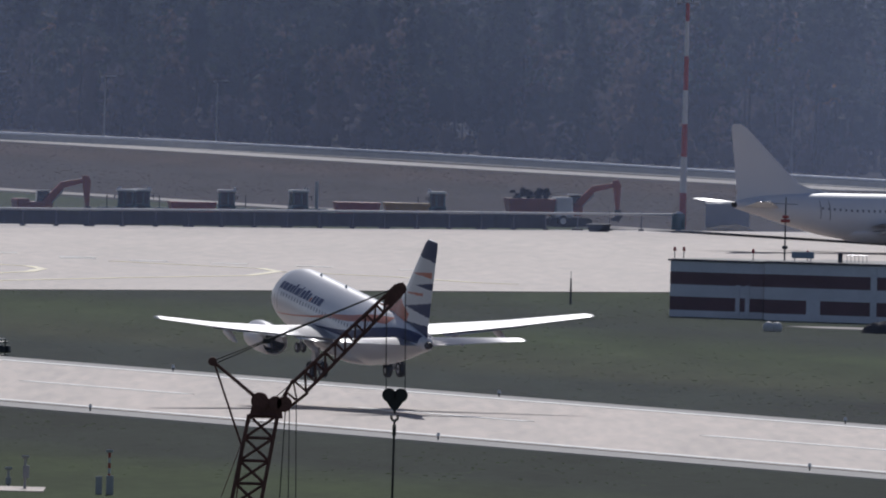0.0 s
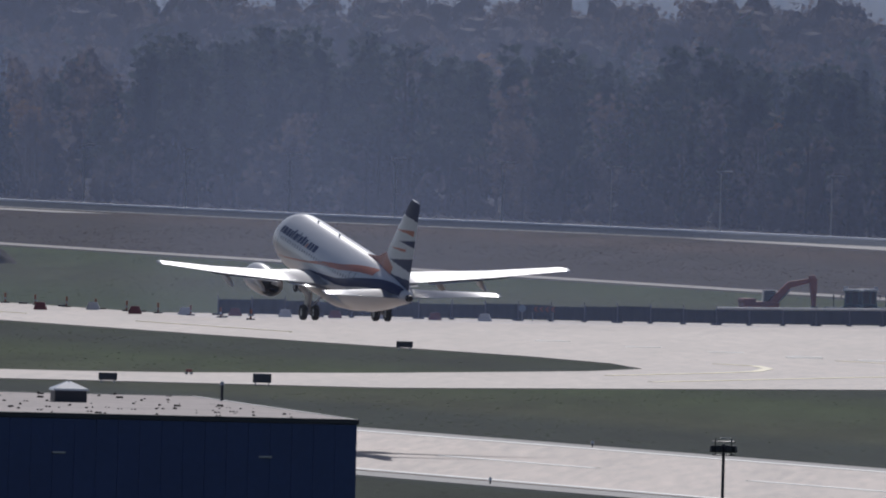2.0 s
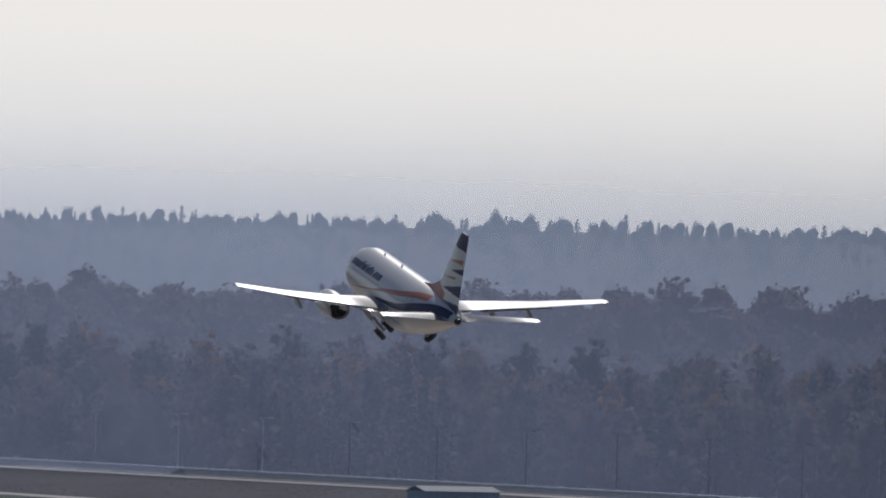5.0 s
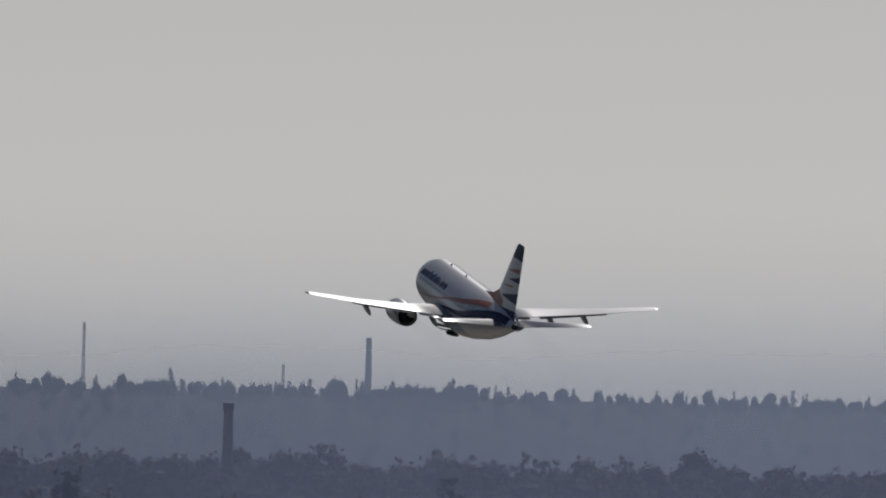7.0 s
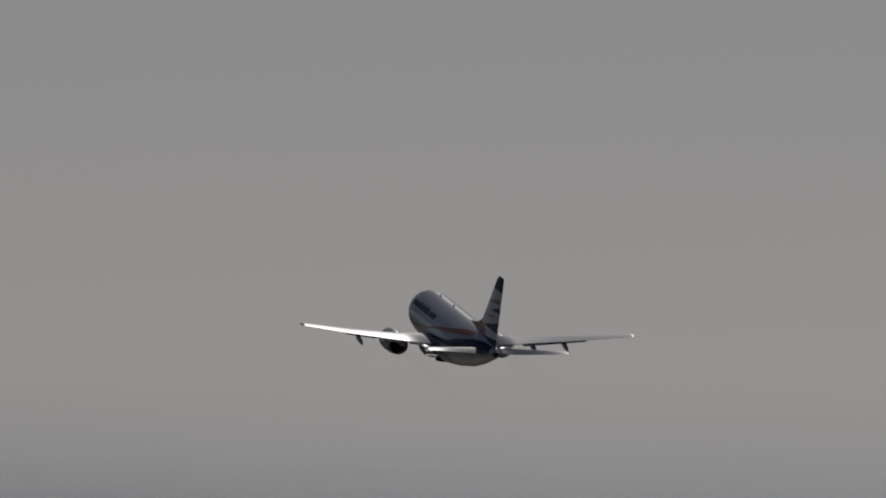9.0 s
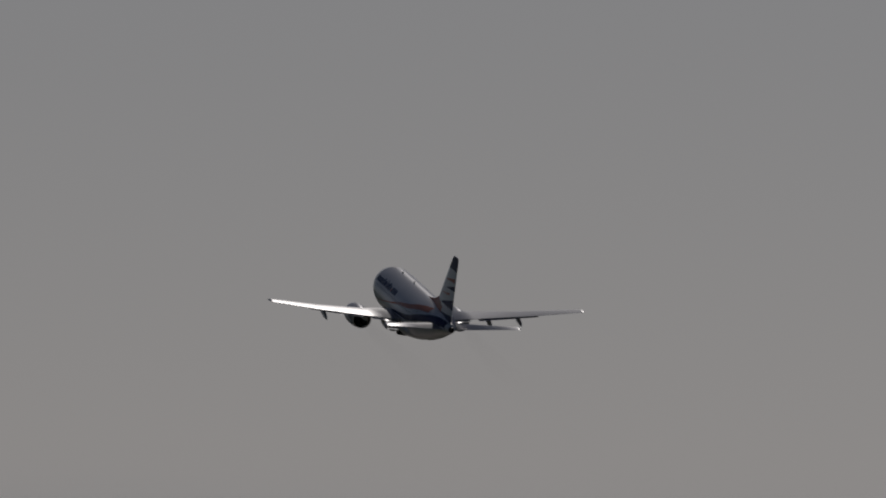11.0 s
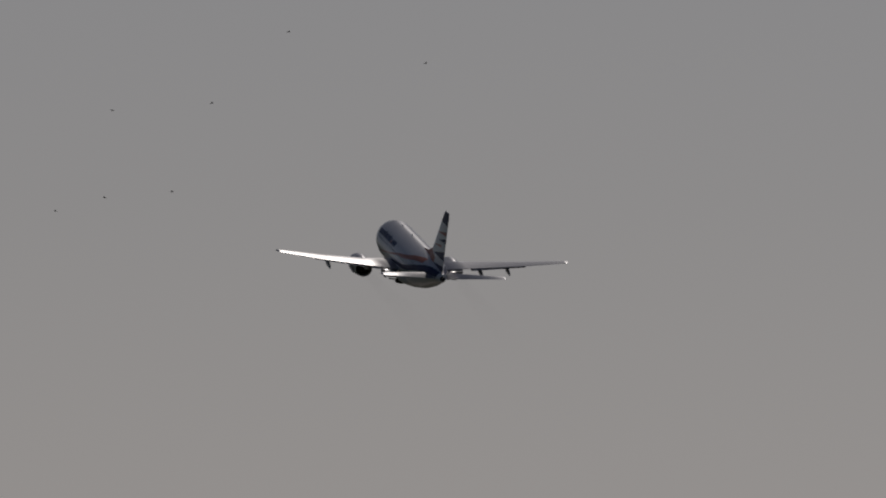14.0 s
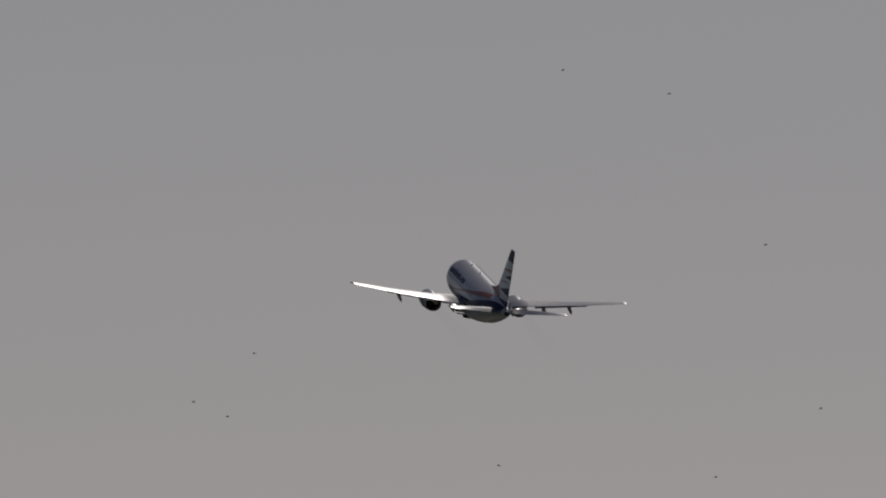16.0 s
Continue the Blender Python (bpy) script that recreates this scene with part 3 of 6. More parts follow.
    part("dorsal_fin", bm, "orange" if livery else paint_white, plane)
    for side in (1, -1):
        bm = B()
        loft(bm, [foil(-10.0, 6.6, side * 1.3, -1.05, 0.12, -2.6), foil(-12.2, 4.4, side * 4.9, -0.60, 0.10, -2.6, seg=9), foil(-14.9, 3.0, side * 9.6, 0.12, 0.09, -2.6, seg=9), foil(-17.5, 1.7, side * 14.1, 0.97, 0.08, -2.2), foil(-18.1, 1.0, side * 14.44, 1.04, 0.07, -2.2)])
        wing = part("wing", bm, "alu", plane, "pale grey wing", smooth=True)
        for y0, y1, c0, c1, x0, x1, z0, z1 in ((2.0, 4.5, 0.85, 0.8, -16.25, -16.2, -0.82, -0.54), (5.3, 10.4, 0.75, 0.6, -16.35, -17.5, -0.44, 0.30)):
            bm = B()
            loft(bm, [foil(x0, c0, side * y0, z0, 0.11, 2), foil(x1, c1, side * y1, z1, 0.11, 2)])
            part("flap", bm, "alu", wing, smooth=True)
        for y, x, z in ((3.1, -14.0, -1.05), (6.4, -14.4, -0.62), (8.9, -15.2, -0.18)):
            bm = B()
            rings = []
            for u, r in ((0, 0.03), (0.2, 0.17), (0.5, 0.21), (0.8, 0.15), (1, 0.02)):
                rings.append([Vector((x - 3.0 * u, side * y + r * 0.8 * math.cos(2 * math.pi * k / 10), z - 0.12 * u + (-0.3 * u * u) + r * 1.35 * math.sin(2 * math.pi * k / 10))) for k in range(10)])
            loft(bm, rings)
            part("flap_track_fairing", bm, "alu", wing, smooth=True)
        bm = B()
        loft(bm, [foil(-25.2, 3.5, side * 0.5, 0.66, 0.09, -1), foil(-28.9, 1.4, side * 5.95, 1.22, 0.08, -1), foil(-29.3, 0.95, side * 6.15, 1.24, 0.08, -1)])
        part("tailplane", bm, "alu", plane, "pale grey tailplane", smooth=True)
        nacelle(plane, side, livery)
    bm = B()
    rod(bm, (-29.25, 0, 0.86), (-29.62, 0, 0.88), 0.27, 0.2, seg=16)
    part("tail_exhaust", bm, "hot_metal", plane)
    for x, h in ((-7.5, 0.2), (-12.5, 0.22)):
        bm = B()
        slab_along(bm, [(x, 1.98), (x - 0.35, 1.98), (x - 0.42, 1.98 + h), (x - 0.25, 1.98 + h)], -0.03, 0.03)
        part("blade_antenna", bm, paint_white, plane)
    # landing gear, each leg about its hinge
    legs = []
    for side in (1, -1):
        bm = B()
        rod(bm, (0, 0, 0.15), (0.05, 0, -1.25), 0.12, 0.09, seg=12)
        rod(bm, (0.05, -0.52, -1.25), (0.05, 0.52, -1.25), 0.07, seg=10)
        rod(bm, (0.0, -side * 0.9, -0.05), (0.03, 0, -0.95), 0.05, seg=8)
        rod(bm, (0.6, 0, -0.1), (0.05, 0, -1.0), 0.045, seg=8)
        box(bm, 0.0, side * 0.28, -0.45, 0.7, 0.03, 0.8)
        leg = part("main_gear_leg", bm, "bare_metal", plane, "main landing gear leg")
        leg.matrix_basis = pose(-15.35, side * 2.55, -1.55)
        for dy in (-0.42, 0.42):
            wheel(leg, 0.05, dy, -1.25, 0.52, 0.36)
        legs.append((leg, side))
    bm = B()
    rod(bm, (0, 0, 0.1), (0.0, 0, -1.35), 0.09, 0.07, seg=10)
    rod(bm, (0, -0.3, -1.35), (0, 0.3, -1.35), 0.05, seg=8)
    rod(bm, (0.7, 0, 0.1), (0, 0, -0.8), 0.04, seg=8)
    nose = part("nose_gear_leg", bm, "bare_metal", plane, "nose landing gear leg")
    nose.matrix_basis = pose(-4.2, 0, -1.75)
    for dy in (-0.2, 0.2):
        wheel(nose, 0, dy, -1.35, 0.34, 0.2)
    return plane, legs, nose


def exhaust_smoke():
    """Two long thin trails behind the engines."""
    t = thing("exhaust_smoke", "two thin grey exhaust trails behind the airliner", "smoke")
    for side in (1, -1):
        bm = B()
        rings = []
        for k in range(25):
            u = k / 24
            x, r = -13.6 - 44 * u, 0.35 + 1.3 * u ** 0.8
            wob = 0.35 * u * math.sin(9 * u + side)
            rings.append([Vector((x, side * (4.5 - 0.8 * u) + wob + r * math.cos(a) * (1 + 0.15 * math.sin(5 * a + k)), -1.5 - 1.0 * u + r * 0.75 * math.sin(a))) for a in [2 * math.pi * q / 14 for q in range(14)]])
        loft(bm, rings, caps=False)
        part("smoke_trail", bm, "smoke", t, smooth=True)
    return t


SMOKE = exhaust_smoke()
LINER, LEGS, NOSE = airliner("airliner", "white twin-jet airliner with navy and orange tail, taking off")


def parked_airliner():
    plane, legs, nose = airliner("parked_airliner", "plain white twin-jet airliner parked on the apron", livery=False)
    plane.matrix_basis = pose(51.2, 2500.0, 3.22, 0, 0, 28)
    for leg, side in legs:  # its main gear stands further forward
        leg.matrix_basis = pose(-11.2, side * 2.55, -1.55)


parked_airliner()


# ---- roads and rails beyond the airfield ----
def ribbon(bm, pts, w, z0, z1):
    """A band of width w along a line of places."""
    L, R = [], []
    for k, p in enumerate(pts):
        a, b = Vector(pts[max(k - 1, 0)]), Vector(pts[min(k + 1, len(pts) - 1)])
        t = (b - a).normalized()
        q = Vector((t.y, -t.x)) * (w / 2)
        L.append((p[0] - q.x, p[1] - q.y))
        R.append((p[0] + q.x, p[1] + q.y))
    rings = [[Vector((*l, z0)), Vector((*l, z1)), Vector((*r, z1)), Vector((*r, z0))] for l, r in zip(L, R)]
    loft(bm, rings)


GUARD = [rw(s, n) for s, n in ((2400, 1102), (2736, 1099), (2860, 1102), (2930, 1098), (3000, 1085), (3045, 1073), (3120, 1063), (3240, 1059), (3400, 1050), (3800, 1035), (4500, 1030))]


def build_road():
    bm = B()
    ribbon(bm, GUARD, 7.0, -0.3, 0.05)
    structure("perimeter_road", bm, "shoulder", "grey perimeter road before the forest", "road")
    bm = B()
    ribbon(bm, [rw(s, n) for s, n in ((2700, 1089), (2820, 1088), (2960, 1091), (3000, 1096))], 10.0, -0.3, 0.06)
    structure("sandy_track", bm, "sand", "pale sandy track beside the perimeter road", "road")
    bm = B()
    ribbon(bm, [rw(s, n) for s, n in ((3080, 1055), (3137, 1051), (3240, 1049), (3330, 1044), (3420, 1039), (3900, 1022))], 7.0, -0.3, 0.06)
    structure("sandy_track_far", bm, "sand", "pale sandy track beside the perimeter road", "road")
    # crash barrier: rails on posts, one thing per bay
    for k, (a, b) in enumerate(zip(GUARD, GUARD[1:])):
        n = max(1, round((Vector(b) - Vector(a)).length / 26))
        for j in range(n):
            p = Vector(a).lerp(Vector(b), j / n)
            q = Vector(a).lerp(Vector(b), (j + 1) / n)
            p, q = p + Vector((-1.4, -3.6)), q + Vector((-1.4, -3.6))
            t = thing("crash_barrier", "galvanised steel crash barrier along the perimeter road", "barrier", "crash barrier bays", pose(p.x, p.y, 0))
            w = q - p
            ang = math.atan2(w.y, w.x)
            bm = B()
            box(bm, w.x / 2, w.y / 2, 0.42, w.length - 0.05, 0.1, 0.6, ang, 0.03)
            part("rail", bm, "zinc", t, "grey galvanised beam")
            # added tube in a paler steel draws the bright sunlit line along the beam
            bm = B()
            d = w.normalized() * 0.03
            rod(bm, (d.x, d.y, 0.82), (w.x - d.x, w.y - d.y, 0.82), 0.17, seg=12, caps=False)
            part("sunlit_edge_tube", bm, "bright_steel", t, "pale round tube added for the beam's sunlit edge", smooth=True)
            for i in range(4):
                u = (i + 0.5) / 4
                bm = B()
                box(bm, w.x * u, w.y * u + 0.14, 0.35, 0.12, 0.1, 0.7, ang)
                part("post", bm, "zinc", t)


build_road()


def apron_marks():
    """Faded guide lines that curl round on the apron."""
    curls = ([(-44, 2247), (-36.4, 2269.7), (-33.0, 2283.3), (-32.2, 2298.6), (-33.4, 2310.8), (-36.6, 2316)],
             [(-40, 2222), (-25.2, 2266), (-15.5, 2291.4), (-13.3, 2314.4), (-14.8, 2328), (-19.5, 2334), (-27, 2346)],
             [(-12.6, 2313), (-8.0, 2308), (-3.8, 2302.7), (2.6, 2285.0), (5.8, 2281.7)])
    for line in curls:
        bm = B()
        ribbon(bm, line, 0.9, -0.2, 0.09)
        structure("guide_line", bm, "yellow_mark", "faded curling guide line on the apron", "marking")
    for x, y in ((-30.2, 2362), (-36.8, 2375), (-30.0, 2357), (-24.1, 2353), (-17.5, 2348), (-44, 2392), (-52, 2412), (-10.5, 2344), (-2.0, 2338)):
        bm = B()
        box(bm, x, y, 0.0, 3.0, 2.2, 0.18)
        structure("guide_dash", bm, "marking", "worn white dash on the apron", "marking")


apron_marks()


def street_lamps():
    bm = None
    first = None
    for k in range(4, 27):
        x = 25.1 - 12.54 * k
        y = 5 + next(a[1] + (b[1] - a[1]) * (x - a[0]) / (b[0] - a[0]) for a, b in zip(GUARD, GUARD[1:]) if x >= b[0])
        at = pose(x, y, 0, 0, 0, 10)
        if first is None:
            first = thing("street_lamp", "slender grey street lamp along the perimeter road", "street lamp", "perimeter street lamps", at)
            b1 = B()
            rod(b1, (0, 0, 0), (0, 0, 7.2), 0.12, 0.07, seg=8)
            part("pole", b1, "lamp_grey", first)
            b2 = B()
            rod(b2, (0, 0, 7.15), (-0.5, 0, 7.45), 0.05, 0.04, seg=6)
            rod(b2, (-0.5, 0, 7.45), (0.9, 0, 7.5), 0.045, 0.04, seg=6)
            part("arm", b2, "lamp_grey", first)
            b3 = B()
            box(b3, 0.8, 0, 7.5, 0.95, 0.3, 0.14, 0, 0.04)
            part("lamp_head", b3, "lamp_grey", first)
        else:
            copy_thing(first, at)


street_lamps()


# ---- the hangar ----
def hangar():
    base = pose(-36.9, 1302.0, 0, 0, 0, 10.5)
    t = thing("hangar", "navy blue clad hangar with a pale flat roof", "hangar", at=base)
    W, D, H = 48.0, 50.0, 13.6
    n = 48
    for k in range(n):
        bm = B()
        w = W / n
        x = -W + w * (k + 0.5)
        slab = [(-w / 2 + 0.004, 0), (-w / 2 + 0.03, -0.012), (w / 2 - 0.03, -0.012), (w / 2 - 0.004, 0), (w / 2 - 0.004, 0.12), (-w / 2 + 0.004, 0.12)]
        prism(bm, [(x + p, q) for p, q in slab], 0.0, H - 0.15)
        part("wall_panel", bm, "blue_sheet", t)
    for name, (cx, cy, sx, sy) in {"side_wall": (-0.1, D / 2, 0.2, D - 0.4), "side_wall_far": (-W + 0.1, D / 2, 0.2, D - 0.4), "back_wall": (-W / 2, D - 0.1, W, 0.2)}.items():
        bm = B()
        box(bm, cx, cy, (H - 0.15) / 2, sx, sy, H - 0.15)
        part(name, bm, "blue_sheet", t)
    bm = B()
    box(bm, -W / 2, D / 2, H - 0.12, W - 0.3, D - 0.3, 0.4)
    part("roof", bm, "roof_felt", t, "dusty pale felt roof")
    for cx, cy, sx, sy in ((-W / 2, 0.03, W + 0.16, 0.24), (-0.03, D / 2, 0.22, D - 0.3), (-W / 2, D - 0.03, W + 0.16, 0.24), (-W + 0.03, D / 2, 0.22, D - 0.3)):
        bm = B()
        box(bm, cx, cy, H - 0.02, sx, sy, 0.24, 0, 0.02)
        part("roof_edge", bm, "edge_steel", t)
    bm = B()
    box(bm, -W / 2, -0.09, 11.0, 1.0, 0.1, 0.1)
    part("louvre", bm, "sign_dark", t)
    for x in (-4.2, -13.7, -22.9):
        bm = B()
        box(bm, x, -0.08, H - 1.7, 0.6, 0.12, 0.1, 0, 0.02)
        part("wall_vent", bm, "zinc", t, "small pale wall vent")
    bm = B()
    box(bm, -30, D - 9, H + 0.25, 16, 10, 0.5)
    part("raised_roof", bm, "roof_felt", t)
    inv = base.inverted()

    def skylight(x, y):
        p = inv @ Vector((x, y, 0))
        s = thing("skylight", "square skylight with a milky pyramid cap on the hangar roof", "skylight", "hangar skylights", base @ pose(p.x, p.y, H + 0.08))
        bm = B()
        box(bm, 0, 0, 0.26, 1.5, 1.5, 0.55, 0, 0.02)
        part("curb", bm, "edge_steel", s)
        bm = B()
        loft(bm, [[Vector((i * 0.82, j * 0.82, 0.53)) for i, j in ((-1, -1), (1, -1), (1, 1), (-1, 1))], [Vector((i * 0.8, j * 0.8, 0.62)) for i, j in ((-1, -1), (1, -1), (1, 1), (-1, 1))], [Vector((i * 0.1, j * 0.1, 0.95)) for i, j in ((-1, -1), (1, -1), (1, 1), (-1, 1))]])
        part("cap", bm, "acrylic", s)
        bm = B()
        rod(bm, (0, 0, 0.93), (0, 0, 1.03), 0.05, seg=6)
        part("finial", bm, "zinc", s)

    for x, y in ((-51.1, 1328.6), (-56.9, 1344.0), (-61.8, 1320.2), (-71.5, 1333.0)):
        skylight(x, y)
    p = inv @ Vector((-59.7, 1338.0, 0))
    s = thing("roof_hatch", "grey wedge-shaped roof hatch with a vent pipe on the hangar", "hatch", at=base @ pose(p.x, p.y, H + 0.08))
    bm = B()
    slab_along(bm, [(-0.75, 0), (0.95, 0), (-0.1, 0.72)], -0.7, 0.7)
    part("cover", bm, "zinc", s)
    bm = B()
    rod(bm, (-0.1, 0, 0.6), (-0.1, 0, 1.2), 0.06, seg=8)
    rod(bm, (-0.1, 0, 1.1), (-0.1, 0, 1.22), 0.14, 0.1, seg=8)
    part("vent_pipe", bm, "edge_steel", s)
    p = inv @ Vector((-44.4, 1341.5, 0))
    s = thing("roof_vent", "thin dark vent pipe on the hangar roof", "vent", at=base @ pose(p.x, p.y, H + 0.08))
    bm = B()
    rod(bm, (0, 0, 0), (0, 0, 0.75), 0.07, seg=8)
    part("pipe", bm, "edge_steel", s)
    bm = B()
    rod(bm, (0, 0, 0.72), (0, 0, 0.9), 0.12, 0.07, seg=8)
    part("cowl", bm, "zinc", s)
    # dark clods and scraps strewn on the felt
    r = random.Random(3)
    bm = B()
    for k in range(300):
        x, y = -W * r.random(), D * r.random()
        if -0.5 - x < 1 or y < 0.6:
            continue
        g = r.uniform(0.03, 0.10)
        for j in range(r.choice((1, 1, 2))):
            box(bm, x + j * 0.15, y, H + 0.08 + g * 0.45, g * 2.0, g * 1.5, g, r.uniform(0, 3), taper=0.6)
    ob = part("roof_clods", bm, "soil")
    ob.matrix_basis = base
    tagged(ob, "dark clods strewn over the hangar roof", "debris", kind="stuff")


hangar()


# ---- floodlight masts ----
def floodlight_mast(x, y, top, turn):
    t = thing("floodlight_mast", "dark steel floodlight mast with a ring of lamps", "floodlight", "floodlight masts", pose(x, y, 0, 0, 0, turn))
    bm = B()
    rod(bm, (0, 0, 0), (0, 0, top - 0.2), 0.11, 0.07, seg=10)
    part("pole", bm, "edge_steel", t)
    bm = B()
    for z in (top - 0.75, top - 0.1):
        ring = [Vector((0.56 * math.cos(a), 0.42 * math.sin(a), z)) for a in [2 * math.pi * k / 12 for k in range(12)]]
        for p, q in zip(ring, ring[1:] + ring[:1]):
            rod(bm, p, q, 0.03, seg=5)
    for k in range(4):
        a = math.pi / 4 + math.pi / 2 * k
        rod(bm, (0.56 * math.cos(a), 0.42 * math.sin(a), top - 0.75), (0.56 * math.cos(a), 0.42 * math.sin(a), top + 0.05), 0.025, seg=5)
    rod(bm, (-0.56, 0, top - 0.1), (0.56, 0, top - 0.1), 0.03, seg=5)
    part("lamp_ring", bm, "edge_steel", t)
    for k in range(8):
        a = 2 * math.pi * (k + 0.5) / 8
        bm = B()
        box(bm, 0, 0, 0, 0.3, 0.3, 0.34, 0, 0.04, 0.8)
        ob = part("floodlight", bm, "sign_dark", t)
        ob.matrix_basis = pose(0.55 * math.cos(a), 0.42 * math.sin(a), top - 0.45, 0, 0, math.degrees(a))
    bm = B()
    box(bm, 0.1, 0, top + 0.06, 0.55, 0.2, 0.05)
    part("top_plate", bm, "zinc", t)


floodlight_mast(-21.7, 1399.8, 11.35, 0)
floodlight_mast(-68.1, 1398.3, 13.9, 25)
floodlight_mast(-84.3, 1397.5, 14.6, 60)


# ---- the crane ----
def lattice(bm, a0, a1, wide0, wide1, side, n, r, r2):
    """Four chords with zigzag lacing between two places; side is the way across."""
    a0, a1, side = Vector(a0), Vector(a1), Vector(side).normalized()
    axis = (a1 - a0).normalized()
    up = axis.cross(side).normalized()

    def corner(u, i, j):
        w = wide0 + (wide1 - wide0) * u
        return a0.lerp(a1, u) + side * (i * w / 2) + up * (j * w / 2)

    for i in (-1, 1):
        for j in (-1, 1):
            rod(bm, corner(0, i, j), corner(1, i, j), r, seg=6)
    for k in range(n):
        u0, u1 = k / n, (k + 1) / n
        for f in (-1, 1):
            rod(bm, corner(u0, -1, f), corner(u1, 1, f), r2, seg=4, caps=False)
            rod(bm, corner(u0, 1, f), corner(u1, -1, f), r2, seg=4, caps=False)
            rod(bm, corner(u0, f, -1), corner(u1, f, 1), r2, seg=4, caps=False)
            rod(bm, corner(u1, f, -1), corner(u1, f, 1), r2, seg=4, caps=False)
            rod(bm, corner(u1, -1, f), corner(u1, 1, f), r2, seg=4, caps=False)


def crane():
    Y = 1100.0
    t = thing("lattice_crane", "rust-brown lattice boom crane with a luffing jib and hook", "crane", at=pose(-9.0, Y, 0))

    def L(x, z, y=0.0):
        return Vector((x + 9.0, y, z))

    bm = B()
    lattice(bm, L(-9.0, 1.2), L(-6.75, 14.4), 1.25, 1.1, (1, 0, 0), 15, 0.085, 0.045)
    part("main_boom", bm, "crane_steel", t)
    bm = B()
    slab_along(bm, [(L(-7.3, 0).x, 14.3), (L(-6.0, 0).x, 14.3), (L(-6.05, 0).x, 14.7), (L(-6.35, 0).x, 15.05), (L(-6.9, 0).x, 15.05), (L(-7.2, 0).x, 14.75)], -0.5, 0.5)
    for x, z, r in ((-6.9, 14.95, 0.34), (-5.95, 14.85, 0.3), (-6.3, 14.9, 0.26)):
        rod(bm, L(x, z, -0.6), L(x, z, 0.6), r, seg=14)
    part("boom_head", bm, "crane_steel", t)
    bm = B()
    lattice(bm, L(-6.0, 14.75), L(-5.35, 15.55), 0.35, 0.75, (0, 1, 0), 2, 0.06, 0.035)
    lattice(bm, L(-5.35, 15.55), L(-2.0, 19.0), 0.62, 0.42, (0, 1, 0), 9, 0.072, 0.042)
    part("jib", bm, "crane_steel", t)
    bm = B()
    for y in (-0.2, 0.2):
        slab_along(bm, [(L(-2.15, 0).x, 18.75), (L(-1.75, 0).x, 18.85), (L(-1.35, 0).x, 19.35), (L(-1.5, 0).x, 19.65), (L(-1.85, 0).x, 19.55), (L(-2.25, 0).x, 19.1)], y - 0.04, y + 0.04)
    rod(bm, L(-1.6, 19.4, -0.22), L(-1.6, 19.4, 0.22), 0.24, seg=14)
    part("jib_head", bm, "crane_steel", t)
    bm = B()
    for y in (-0.35, 0.35):
        rod(bm, L(-6.95, 15.0, y), L(-8.7, 16.4, y * 0.6), 0.075, 0.06, seg=6)
    for u in (0.2, 0.45, 0.7):
        p, q = L(-6.95, 15.0, -0.35).lerp(L(-8.7, 16.4, -0.21), u), L(-6.95, 15.0, 0.35).lerp(L(-8.7, 16.4, 0.21), u)
        rod(bm, p, q, 0.03, seg=5)
    rod(bm, L(-8.75, 16.42, -0.3), L(-8.75, 16.42, 0.3), 0.17, seg=12)
    part("jib_strut", bm, "crane_steel", t)
    bm = B()
    for y in (-0.14, 0.14):
        rod(bm, L(-8.7, 16.4, y), L(-7.55, 13.2, y), 0.045, seg=6)
        rod(bm, L(-7.5, 13.0, y), L(-8.4, 5.2, y), 0.03, seg=6)
        rod(bm, L(-7.0, 14.9, y), L(-8.3, 11.2, y * 2.0), 0.018, seg=5)
    part("strut_stay", bm, "crane_steel", t)
    for dz, y in ((0.0, -0.12), (-0.14, 0.12)):
        bm = B()
        rod(bm, L(-8.7, 16.46 + dz, y), L(-6.7, 17.3 + dz * 0.4, y), 0.026, seg=5)
        rod(bm, L(-6.7, 17.3 + dz * 0.4, y), L(-1.75, 19.45, y), 0.03, seg=5)
        part("jib_pendant", bm, "rope", t)
    bm = B()
    box(bm, L(-6.7, 0).x, 0, 17.26, 0.3, 0.34, 0.2, 0, 0.04)
    part("pendant_block", bm, "rope", t)
    for x0, z0, x1, z1 in ((-6.4, 15.0, -2.6, 18.6), (-5.75, 14.8, -5.7, 10.5), (-5.5, 15.2, -5.4, 10.2), (-5.9, 14.7, -6.1, 9.8)):
        bm = B()
        rod(bm, L(x0, z0), L(x1, z1), 0.02, seg=5)
        part("hoist_rope", bm, "rope", t)
    for x0, z0, x1 in ((-1.40, 19.35, -1.32), (-2.12, 18.7, -2.05)):
        bm = B()
        rod(bm, L(x0, z0), L(x1, 15.3), 0.02, seg=5)
        part("fall_rope", bm, "rope", t)
    bm = B()
    box(bm, L(-2.13, 0).x, 0, 16.4, 0.12, 0.12, 0.14, 0, 0.03)
    part("rope_weight", bm, "rope", t)
    blk = None
    bm = B()
    for x in (-1.93, -1.48):
        rod(bm, L(x, 15.3, -0.2), L(x, 15.3, 0.2), 0.27, seg=18)
    slab_along(bm, [(L(-2.15, 0).x, 15.25), (L(-1.26, 0).x, 15.25), (L(-1.52, 0).x, 14.85), (L(-1.66, 0).x, 14.7), (L(-1.76, 0).x, 14.7), (L(-1.9, 0).x, 14.85)], -0.16, 0.16)
    blk = part("hook_block", bm, "rope", t, "heavy dark twin-sheave hook block")
    bm = B()
    pts = [L(-1.70 + 0.13 * math.sin(a), 14.45 - 0.13 * math.cos(a)) for a in [radians(d) for d in range(-120, 131, 25)]]
